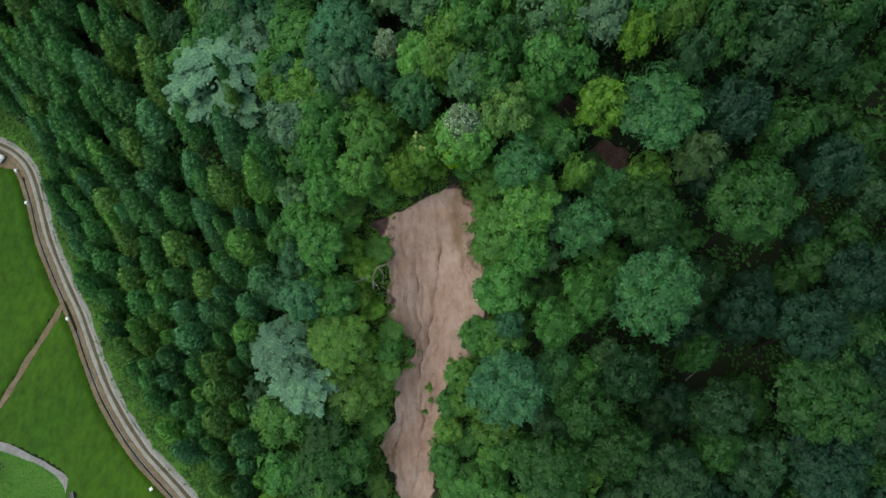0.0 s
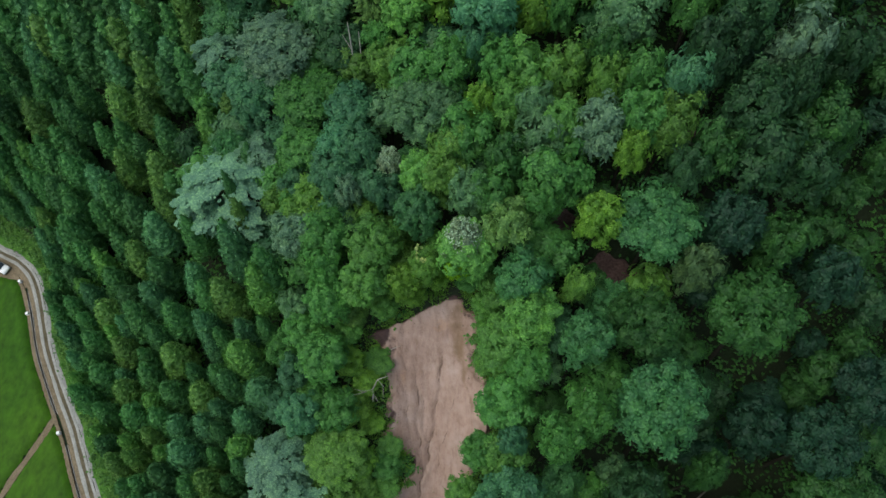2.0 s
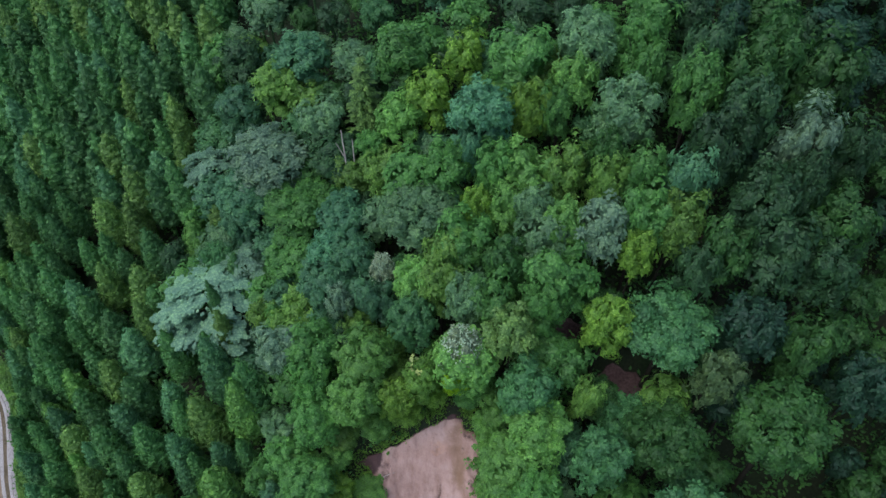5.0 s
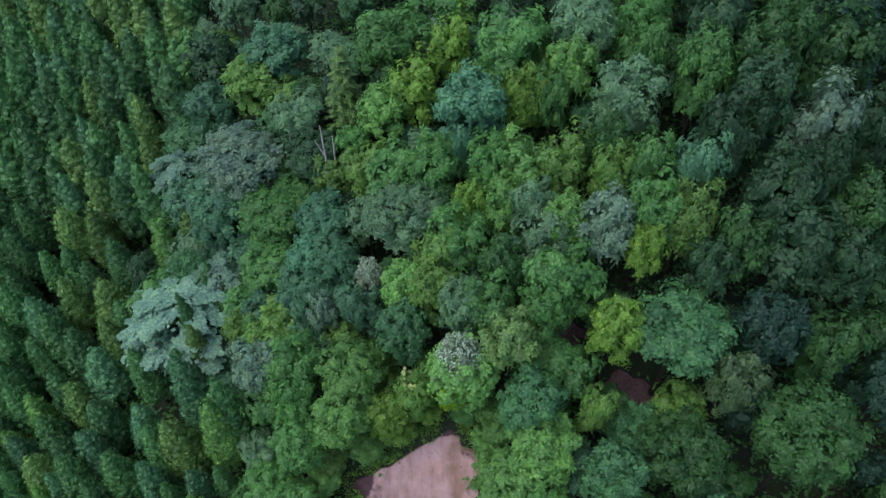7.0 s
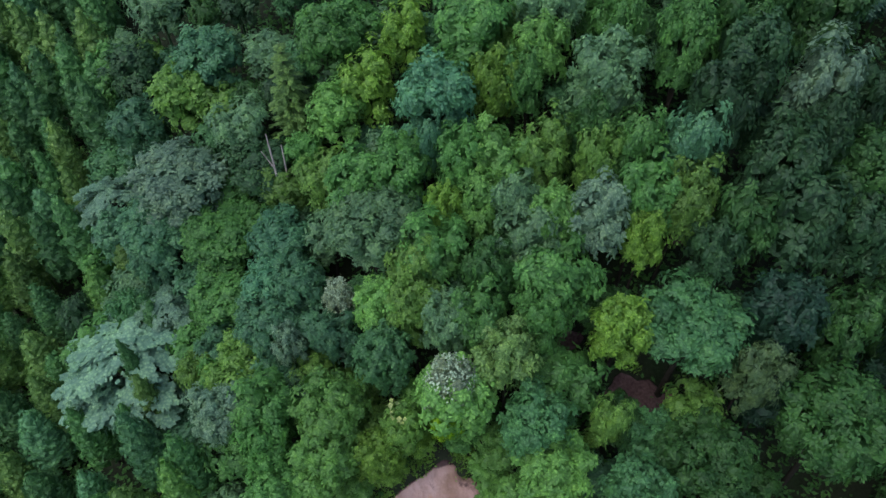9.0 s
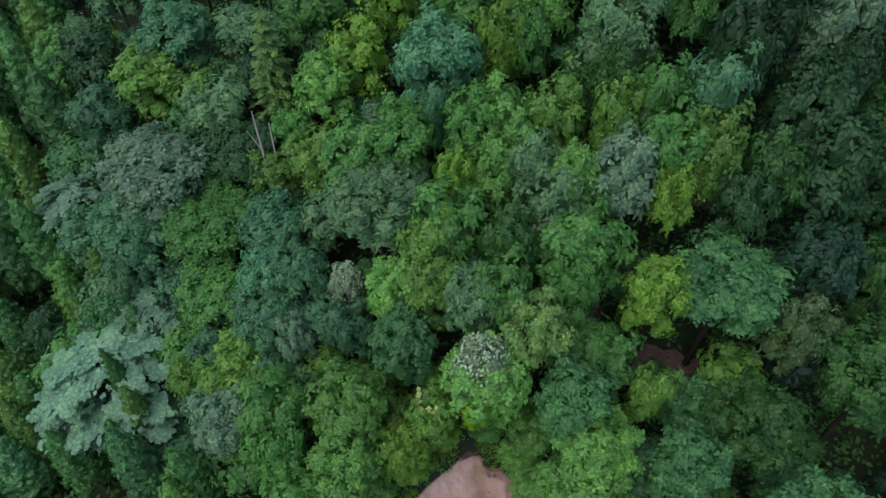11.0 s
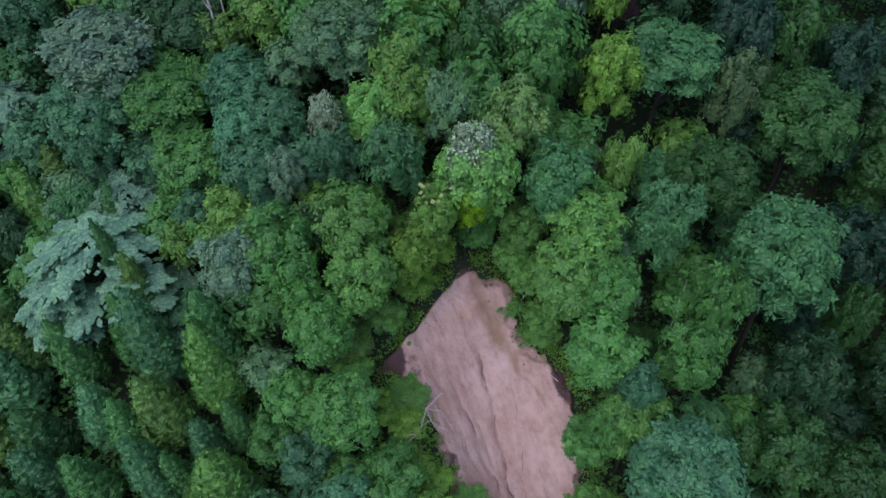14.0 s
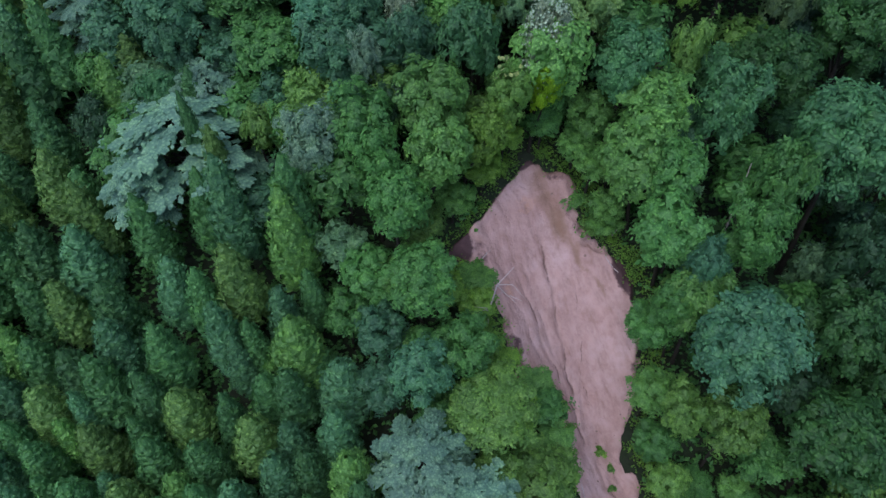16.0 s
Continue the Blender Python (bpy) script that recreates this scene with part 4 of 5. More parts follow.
# young growth at the head of the slide
for x, y, tall, wide, shade in ((-1.4, 40.2, 5.0, 4.2, OLIVE), (4.4, 38.9, 5.0, 4.0, LEAF), (0.9, 41.4, 5.5, 4.0, LIGHT), (-5.4, 39.6, 5.0, 4.4, OLIVE), (6.9, 36.0, 5.0, 4.0, LEAF),
                                (7.6, 32.4, 5.0, 4.0, OLIVE), (-12.2, 33.0, 5.0, 4.0, LIGHT), (-12.0, 29.6, 5.5, 4.4, YELLOW), (9.0, 20.6, 6.0, 4.4, OLIVE), (2.4, 15.2, 8.0, 5.0, LIGHT), (4.4, 19.2, 8.5, 5.0, LEAF),
                                (1.4, 12.0, 7.0, 4.4, LEAF), (0.9, 8.6, 6.5, 4.2, OLIVE), (0.4, 4.6, 7.0, 4.6, LEAF), (-7.4, 18.4, 4.2, 4.2, LEAF), (-8.6, 13.6, 5.0, 4.6, OLIVE)):
    broadleaf(x, y, tall, wide, shade)

# low growth crowding both sides of the slide
thick = random.Random(21)
for row in range(13):
    for side in (-1, 1):
        for col in range(4 if side < 0 else 3):
            y = 2.0 + 2.7 * row + thick.uniform(-0.8, 0.8)
            edge = float(np.interp(y, SCAR_Y, SCAR_WEST if side < 0 else SCAR_EAST))
            x = edge + side * (2.3 + 2.7 * col + thick.uniform(-0.5, 0.5))
            if any((x - a) ** 2 + (y - b) ** 2 < (0.36 * w + 0.5) ** 2 for a, b, w in PLANTED) or (abs(x + 8.5) < 2.4 and abs(y - 33.4) < 2.0) or (abs(x - 7.0) < 2.0 and abs(y - 26) < 2.2):
                continue
            shade = thick.choice((LIGHT, YELLOW, OLIVE, LEAF, LIGHT) if side < 0 else (LEAF, LIGHT, JADE, LEAF, DEEP))
            broadleaf(x, y, thick.uniform(2.6, 3.6) + 1.1 * col, thick.uniform(3.4, 4.8), shade, kinds=BACK)

# taller bushes hanging over the head of the slide
for x, y, tall, wide, shade in ((-6.6, 37.4, 10.4, 5.4, LIGHT), (-3.2, 38.6, 9.8, 5.0, OLIVE), (0.2, 39.8, 10.2, 4.8, LIGHT), (3.6, 38.6, 9.6, 4.6, LEAF), (6.2, 35.6, 9.4, 4.8, LIGHT),
                                (5.4, 32.6, 6.8, 4.4, LIGHT), (-4.3, 36.4, 5.0, 4.2, YELLOW), (-7.8, 35.7, 5.0, 4.2, LIGHT), (-1.2, 38.0, 5.2, 4.0, YELLOW), (2.8, 37.8, 5.6, 4.0, LEAF), (5.0, 35.0, 5.2, 3.8, LIGHT), (5.6, 29.6, 5.6, 3.8, LIGHT), (-11.4, 34.6, 6.4, 4.2, OLIVE), (-10.6, 58.8, 8.6, 5.6, DUSKY), (9.6, 24.0, 7.0, 5.0, LEAF), (9.0, 32.0, 8.5, 5.0, LEAF)):
    broadleaf(x, y, tall, wide, shade)

# lower trees between the plantation and the slide
for x, y, tall, wide, shade in ((-17.6, 33.2, 9.0, 5.4, LEAF), (-15.2, 31.0, 8.6, 5.0, LIGHT), (-18.6, 28.4, 8.8, 5.0, BLUISH), (-15.6, 24.6, 8.4, 5.0, LEAF), (-20.2, 24.8, 8.8, 5.0, BLUISH),
                                (-18.6, 36.0, 9.0, 5.0, GREYGREEN), (-20.6, 31.2, 8.8, 4.6, LEAF), (-16.8, 20.6, 7.6, 5.0, LEAF)):
    broadleaf(x, y, tall, wide, shade)

# ---------------------------------------------------------------- the rest of the wood
CLEAR = [(20.6, 39.2, 3.8), (14.1, 45.0, 2.4), (29.5, 52.5, 2.4), (35.5, 16.0, 4.0), (38.0, 40.0, 2.0), (43.0, 29.0, 2.0), (-8.5, 33.4, 2.0)]


def free(x, y, gap, verge=6.5):
    if in_scar(x, y) > -1.3 or road_side(np.array(x), np.array(y)) < verge:
        return False
    if any((x - a) ** 2 + (y - b) ** 2 < r * r for a, b, r in CLEAR):
        return False
    return all((x - a) ** 2 + (y - b) ** 2 > (gap * (0.5 + 0.5 * w / 6.0)) ** 2 for a, b, w in PLANTED)


def plantation_edge(y):
    return np.interp(y, (-20, 8, 14, 20, 26, 37, 46, 50, 56, 65, 77, 120), (-18, -23, -26, -23.5, -19.5, -22, -28, -35, -35.5, -35, -30.5, -30))


rng = random.Random(77)
far_cedars = {SPIRE: [], SPIRE_WARM: [], SPIRE_DARK: [], SPIRE_COOL: []}
for row in range(50):
    for col in range(46):
        u, v = 4.3 * col + (row % 2) * 2.15 + rng.uniform(-1.1, 1.1), 4.0 * row + rng.uniform(-1.1, 1.1)
        x, y = -120 + 0.86 * u - 0.51 * v + 55, -50 + 0.51 * u + 0.86 * v
        if x > plantation_edge(y) - 1.5 or y < -16:
            continue
        shade = rng.choice((SPIRE, SPIRE_WARM, SPIRE, SPIRE_DARK, SPIRE_DARK, SPIRE_COOL, SPIRE))
        wide = rng.choice((3.5, 3.9, 4.4, 4.8, 5.1))
        if road_side(np.array(x), np.array(y)) < 9:
            wide = min(wide, 3.7)
        tall = 6.8 + 1.45 * wide + rng.uniform(-1.3, 1.3)
        if x < -100 or y > 135 or not free(x, y, 3.4, 5.0):
            continue
        if y > 62 - 0.55 * (x + 35):
            far_cedars[shade].append((x, y, tall, wide))
        else:
            cedar(x, y, tall, wide, shade)
for n in range(2600):
    x, y = rng.uniform(-72, -20), rng.uniform(-8, 74)
    side = float(road_side(np.array(x), np.array(y)))
    if (side < 15 or y < 36) and x < plantation_edge(y) - 1.5 and free(x, y, 2.7 if side < 15 else 3.0, 5.0):
        wide = rng.uniform(2.8, 3.9)
        tall = (5.0 if side < 12 else 6.0) + 1.4 * wide + rng.uniform(0, 1.5)
        cedar(x, y, tall, wide, rng.choice((SPIRE, SPIRE_COOL, SPIRE_WARM, SPIRE, SPIRE_LIGHT)), YOUNG_CEDARS)
far_broad = {}
single = 0
for n in range(3600):
    y = rng.uniform(-14, 98)
    x = rng.uniform(float(plantation_edge(y)), 68)
    width = rng.choice((4.2, 5.0, 5.6, 6.4, 7.2))
    edge = -float(in_scar(x, y))
    if x > 60 + 0.1 * y or not free(x, y, (2.8 if x < 18 else 3.4) if y < 75 else 4.0) or edge < width * 0.5 + (3.5 if x < -3 and y < 33 else 0.6):
        continue
    # eastern fill draws on dark greens only, the gully's shade coloured in
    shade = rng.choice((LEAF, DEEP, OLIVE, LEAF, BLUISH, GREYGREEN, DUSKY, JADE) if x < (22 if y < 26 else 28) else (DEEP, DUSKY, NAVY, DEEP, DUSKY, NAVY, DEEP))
    if edge < 15 and x < 0 and y < 40:
        shade = rng.choice((LIGHT, OLIVE, YELLOW, LEAF))
    tall = rng.uniform(9.0, 13.0) if edge > 8 else rng.uniform(5.0, 7.5)
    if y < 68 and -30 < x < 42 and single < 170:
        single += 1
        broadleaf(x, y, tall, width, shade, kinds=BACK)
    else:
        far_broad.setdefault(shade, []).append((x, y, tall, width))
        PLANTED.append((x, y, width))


def stand(name, shade, spots, shapes, tall0, wide0, mat, label, category):
    """Trees that cannot be told apart singly, joined in one."""
    gen = np.random.default_rng(61)
    pieces = []
    for x, y, tall, wide in spots:
        v, f = shapes[gen.integers(len(shapes))]
        a = gen.uniform(0, 6.28)
        turn = np.array([[math.cos(a), -math.sin(a), 0], [math.sin(a), math.cos(a), 0], [0, 0, 1]])
        pieces.append((v @ turn.T * np.array([wide / wide0, wide / wide0, tall / tall0]) + np.array([x, y, floor_at(x, y)]), f))
        trunk = tube([(x, y, floor_at(x, y) - 0.6), (x, y, floor_at(x, y) + tall * 0.6)], [0.22, 0.12], 4)
        pieces.append((np.array([tuple(p) for p in trunk[0]]), np.array(trunk[1])))
    ob = new(name, mesh_from(name, *joined(pieces), mat))
    ob.color = (*shade, 1)
    tagged(ob, label, category, kind="stuff")


SPIRES = [cedar_crown(np.random.default_rng(70 + k), 2.0, -0.3 + 0.35 * k, 76, 4, 1.45) for k in range(3)]
for shade, spots in far_cedars.items():
    stand("far_cedars", shade, spots, SPIRES, 16.0, 4.4, NEEDLES, f"{COLOUR_WORDS[shade]} cedars of the plantation up the hill", "conifers")
for shade, spots in far_broad.items():
    stand("far_broadleaves", shade, spots, [BROAD_ARRAYS[k] for k in (51, 52, 53)], 15.2, 7.4, LEAVES, f"{COLOUR_WORDS[shade]} broadleaf trees massed on the hillside", "trees")
for ob in STORE:
    for child in list(ob.children_recursive):
        bpy.data.objects.remove(child)
    bpy.data.objects.remove(ob)

# ---------------------------------------------------------------- fields, road and verge


def ribbon(name, line, left, right, low, high, mat, wave=0.0):
    """A strip along a line between two offsets (plus: to its left), with a top and sides."""
    d = np.gradient(line, axis=0)
    nrm = unit(np.stack([-d[:, 1], d[:, 0]], 1))
    n = len(line)
    jig = wave * np.array([noise.noise(Vector((i * 0.35, left, 2.0))) for i in range(n)])[:, None]
    jag = wave * np.array([noise.noise(Vector((i * 0.35, right, 7.0))) for i in range(n)])[:, None]
    a, b = line + nrm * (left + jig), line + nrm * (right + jag)
    m = (a + b) / 2
    col = lambda p, z: np.concatenate([p, np.full((n, 1), z)], 1)
    verts = np.concatenate([col(a, low), col(a, high), col(m, high + 0.02), col(b, high), col(b, low)])
    k = np.arange(n - 1)
    faces = np.concatenate([np.stack([k + j * n, k + 1 + j * n, k + 1 + (j + 1) * n, k + (j + 1) * n], 1) for j in range(4)])
    return mesh_from(name, verts, faces[:, ::-1], mat)


road = tagged(new("road", ribbon("road", ROAD_LINE, 0.68, -0.75, -0.2, 0.04, MEDIAN, 0.08)), "narrow farm track with a worn dirt middle", "road", kind="structure")
for a, b in ((-0.24, -0.72), (0.66, 0.24)):
    part("wheel_track", ribbon("wheel_track", ROAD_LINE, a, b, -0.1, 0.075, CONCRETE, 0.10), road, "pale worn concrete wheel track")
tagged(new("gravel_strip", ribbon("gravel_strip", ROAD_LINE, 1.18, 0.66, -0.2, 0.06, GRAVEL, 0.10)), "grey gravel shoulder beside the farm track", "gravel", kind="structure")
tagged(new("verge_field_side", ribbon("verge", ROAD_LINE, -0.70, -1.36, -0.2, 0.07, DIRT, 0.12)), "trodden earth verge between track and ditch", "verge", kind="structure")
tagged(new("verge_wood_side", ribbon("verge", ROAD_LINE, 6.5, 1.12, -0.3, 0.16, GRASS, 0.3)), "rough grass verge at the foot of the wood", "grass", kind="structure")
BUND = smooth_line([(-57.2, 26.6), (-60.3, 19.5), (-63.5, 11.7), (-70, -3), (-78, -20)])


def stretch(y0, y1):
    return ROAD_LINE[(ROAD_LINE[:, 1] <= y0) & (ROAD_LINE[:, 1] >= y1) & (ROAD_LINE[:, 0] > -80)]


for y0, y1 in ((48.5, 28.0), (24.0, -20.0)):
    line = stretch(y0, y1)
    ditch = tagged(new("irrigation_ditch"), "narrow concrete irrigation ditch with a dark bed beside a rice field", "ditch", "irrigation ditches")
    part("ditch_wall", ribbon("ditch_wall", line, -1.34, -1.42, -0.3, 0.12, CONCRETE), ditch)
    part("ditch_wall", ribbon("ditch_wall", line, -1.66, -1.74, -0.3, 0.12, CONCRETE), ditch)
    part("ditch_bed", ribbon("ditch_bed", line, -1.42, -1.66, -0.4, -0.03, DARK_BED), ditch, "dark brown ditch bed")
tagged(new("field_bank", ribbon("field_bank", stretch(52, -22), -1.72, -2.25, -0.3, 0.14, DIRT, 0.18)), "trodden earth bank along the rice fields", "bank", kind="structure")
tagged(new("field_path", ribbon("field_path", BUND, 0.42, -0.42, -0.2, 0.16, DIRT, 0.3)), "earth path on a bank between two rice fields", "path", kind="structure")
LOWER = smooth_line([(-100, 14), (-75, 9.0), (-62.4, 6.3), (-56.5, 4.2), (-52.6, 2.0), (-51.0, -1.0), (-50.6, -8), (-52, -20)])
tagged(new("lower_path", ribbon("lower_path", LOWER, 0.5, -0.5, -0.2, 0.15, GRAVEL, 0.3)), "pale gravel path curving below the rice field", "path", kind="structure")
tagged(new("yard", ribbon("yard", smooth_line([(-92, 55.5), (-80, 52), (-71.5, 49.2), (-68.2, 47.0)]), 2.6, -2.2, -0.2, 0.03, DIRT, 0.5)), "bare orange-brown earth beside the farm track", "yard", kind="structure")


def bund_x(y):
    order = np.argsort(BUND[:, 1])
    return np.interp(y, BUND[order, 1], BUND[order, 0])


def lower_y(x):
    return np.interp(x, LOWER[:, 0][np.argsort(LOWER[:, 0])], LOWER[:, 1][np.argsort(LOWER[:, 0])])


def crop(name, test, label):
    """A level stand of rice: a dense leafy top with row relief and soft edges."""
    px, py = np.meshgrid(np.arange(-125, -38, 0.45), np.arange(-24, 50.5, 0.45))
    inside = test(px, py)
    h = np.clip(inside / 0.7, -0.4, 1)
    top = 0.10 + 0.42 * h + 0.035 * np.sin((px + 0.45 * py) * 9.0) + 0.03 * wobble(px, py, 2.2)
    nxx = px.shape[1]
    c = (np.arange(px.shape[0] - 1)[:, None] * nxx + np.arange(nxx - 1)).ravel()
    q = np.stack([c, c + 1, c + nxx + 1, c + nxx], 1)
    q = q[(inside.ravel()[q] > -0.3).all(1)]
    ob = new(name, mesh_from(name, np.stack([px.ravel(), py.ravel(), top.ravel()], 1), q, CROP, True))
    return tagged(ob, label, "rice field", "rice fields")


crop("rice_field", lambda x, y: np.minimum(np.minimum(-2.15 - road_side(x, y), 49.0 + 0.28 * (-68 - x) * 0.6 - y),
     np.where(y < 27.5, bund_x(y) - 0.45 - x, 9.0)), "level rice field of vivid green young rice")
crop("rice_field", lambda x, y: np.minimum(np.minimum(-2.15 - road_side(x, y), np.where(y < 27.0, x - bund_x(y) - 0.45, -1.0)),
     np.where(x < -50.8, y - lower_y(x) - 0.7, np.where(y < 0, x + 50.0, 9.0))), "triangular rice field of vivid green rice")


px, py = np.meshgrid(np.arange(-125, -50.0, 0.5), np.arange(-30, 14, 0.5))
keep = np.where(px < -52.0, lower_y(px) - 0.4 - py, -51.2 - px)
pz = 0.10 + 0.10 * wobble(px, py, 1.6) + 0.05 * wobble(px, py, 0.6, 2.0) - 0.3 * np.clip(-keep, 0, 1)
cc = (np.arange(px.shape[0] - 1)[:, None] * px.shape[1] + np.arange(px.shape[1] - 1)).ravel()
qq = np.stack([cc, cc + 1, cc + px.shape[1] + 1, cc + px.shape[1]], 1)
qq = qq[(keep.ravel()[qq] > -0.6).all(1)]
tagged(new("grass_slope", mesh_from("grass_slope", np.stack([px.ravel(), py.ravel(), pz.ravel()], 1), qq, GRASS, True)),
       "mown green grass below the gravel path", "grass", kind="structure")


def tufts(name, spots, label, mat, colour, size, per, category, rise=0.6):
    r = np.random.default_rng(9)
    spots = np.asarray(spots)
    at = np.repeat(spots, per, 0) + r.normal(0, 1, (len(spots) * per, 3)) * np.array([0.45, 0.45, 0.22]) * rise
    at[:, 2] += 0.35 * rise
    m = len(at)
    a = r.uniform(0, 2 * math.pi, m)
    out = np.stack([np.cos(a), np.sin(a), r.uniform(-0.2, 0.5, m)], 1)
    long = r.uniform(0.6, 1.3, m) * size
    face = unit(np.array([0, 0, 1.0]) + r.normal(0, 0.35, (m, 3)))
    ob = new(name, mesh_from(name, *sprays(at, unit(out), face, long, long * 0.65), mat))
    ob.color = (*colour, 1)
    return tagged(ob, label, category, kind="stuff")


r9 = random.Random(3)
low, rim, bank = [], [], []
for n in range(9500):
    x, y = r9.uniform(-50, 62), r9.uniform(-14, 90)
    if in_scar(x, y) < -2.6 and road_side(np.array(x), np.array(y)) > 7 and all((x - a) ** 2 + (y - b) ** 2 > r * r for a, b, r in CLEAR):
        low.append((x, y, floor_at(x, y)))
for n in range(4200):
    x, y = r9.uniform(-14, 10), r9.uniform(-8, 39)
    d = float(in_scar(x, y))
    if -3.2 < d < -0.9:
        rim.append((x, y, floor_at(x, y)))
for n in range(2600):
    k = r9.randrange(len(ROAD_LINE) - 1)
    p = ROAD_LINE[k] + np.array([0.707, 0.707]) * r9.uniform(1.5, 8.0)
    bank.append((p[0], p[1], max(0.1, floor_at(*p))))
tufts("undergrowth", low, "dark green shrubs and ferns under the trees", LEAVES, LEAF, 0.64, 7, "shrubs", 2.4)
tufts("scrub", rim, "low yellow-green scrub along the slide's edge", LEAVES, YELLOW, 0.26, 22, "shrubs", 1.0)
tufts("verge_weeds", bank, "tall weeds on the bank at the foot of the wood", LEAVES, (0.075, 0.19, 0.035), 0.45, 7, "weeds", 0.9)


def bare_bank(x, y, wide, long):
    """A patch of raw soil that follows the slope, ragged at its rim."""
    rings, seg = 8, 28
    v = [(x, y, floor_at(x, y) + 0.22)]
    for i in range(1, rings + 1):
        for k in range(seg):
            a = 2 * math.pi * k / seg
            q = i / rings * (1 + 0.18 * math.sin(3 * a + x) + 0.12 * math.sin(7 * a + y))
            px_, py_ = x + wide * q * math.cos(a), y + long * q * math.sin(a)
            v.append((px_, py_, floor_at(px_, py_) + 0.22 - 0.5 * (i == rings)))
    f = [(0, 1 + k, 1 + (k + 1) % seg) for k in range(seg)]
    f += [(1 + i * seg + k, 1 + (i + 1) * seg + k, 1 + (i + 1) * seg + (k + 1) % seg, 1 + i * seg + (k + 1) % seg) for i in range(rings - 1) for k in range(seg)]
    me = bpy.data.meshes.new("bare_bank")
    me.from_pydata(v, [], f)
    me.materials.append(DARK_BARE)
    tagged(new("bare_bank", me), "purplish bare soil in a shady gully between trees", "soil", kind="structure")


bare_bank(20.6, 39.2, 3.4, 2.2)
bare_bank(14.1, 45.0, 2.2, 1.7)
bare_bank(29.5, 52.5, 2.2, 1.8)

# ---------------------------------------------------------------- dead wood and debris


def thing_at_base(name, x, y, z):
    ob = new(name)
    ob.matrix_basis = pose(x, y, z)
    return ob


def bed_at(x, y):
    """Height of the bare earth inside the slide, of the forest floor outside it."""
    d = float(in_scar(x, y))
    if d < 0:
        return floor_at(x, y)
    k = int(np.argmin((fx - x) ** 2 + (fy - y) ** 2))
    return float(bed[k])


def dead_tree(x, y, limbs, label):
    """Bleached bare stems: limbs as paths from the base, with radii."""
    ob = new("dead_tree", tubes("dead_tree", limbs, DEADWOOD, 6))
    ob.matrix_basis = pose(x, y, bed_at(x, y) - 0.2)
    return tagged(ob, label, "dead tree")


def log(x, y, length, radius, turn, label="bleached fallen log lying on bare earth"):
    a = radians(turn)
    dx, dy = length * math.cos(a), length * math.sin(a)
    steps = [(k * dx, k * dy, bed_at(x + k * dx, y + k * dy) - bed_at(x, y)) for k in (0, 0.35, 0.7, 1)]
    ob = new("log", tubes("log", [(steps, [radius, radius * 0.9, radius * 0.7, radius * 0.4])], DEADWOOD, 7))
    ob.matrix_basis = pose(x, y, bed_at(x, y) + radius * 0.5)
    return tagged(ob, label, "log", "fallen wood")


dead_tree(-11.2, 61.2, [([(0, 0, 0), (-0.1, 0.2, 6), (-0.3, 0.8, 15.2)], [0.2, 0.15, 0.06]),
                        ([(0.1, 0, 3), (0.8, 0.2, 8), (0.9, 0.5, 14.0)], [0.14, 0.11, 0.045]),
                        ([(-0.2, 0.5, 11), (-1.1, 0.6, 13.4)], [0.08, 0.03])], "bleached twin-stemmed dead snag standing among trees")
dead_tree(-9.2, 26.0, [([(0, 0, 0), (0.2, 0.3, 4), (1.1, 0.7, 7.0), (2.6, 0.6, 8.8)], [0.14, 0.10, 0.06, 0.02]),
                       ([(0.2, 0.3, 4), (-0.9, -0.9, 6.6), (-1.8, -1.6, 8.0)], [0.06, 0.045, 0.015]),
                       ([(1.1, 0.7, 7.0), (0.7, -0.9, 8.2), (0.9, -2.6, 8.6)], [0.05, 0.035, 0.012]),
                       ([(1.1, 0.7, 7.0), (1.9, -0.4, 7.9), (2.0, -2.2, 8.1)], [0.045, 0.03, 0.012]),
                       ([(0.7, -0.9, 8.2), (-0.6, -1.3, 8.7)], [0.03, 0.012]), ([(0.9, -1.6, 8.4), (1.5, -2.6, 8.5)], [0.03, 0.01]), ([(-0.6, -0.6, 6.2), (-1.9, -0.5, 7.2)], [0.03, 0.01])], "bleached bare dead tree leaning over the slide's edge")
dead_tree(15.8, 23.4, [([(0, 0, 0), (0.2, 0.2, 8), (0.1, 0.6, 13.5)], [0.16, 0.11, 0.03]), ([(0.2, 0.2, 9), (-0.6, 0.4, 12)], [0.06, 0.02])],
          "pale dead stem among green crowns")
log(6.2, 28.6, 2.4, 0.09, 20)
log(-2.2, 4.6, 3.4, 0.09, 235)
log(-4.2, 3.6, 2.6, 0.08, 300)
log(-6.4, 9.5, 3.0, 0.08, 80)
log(-6.9, 6.6, 2.4, 0.07, 70)
log(34.2, 15.6, 2.6, 0.12, 40, "pale fallen log in a shady gully")
log(-7.6, 31.2, 2.2, 0.06, 20)
log(5.4, 25.6, 1.8, 0.06, 110)


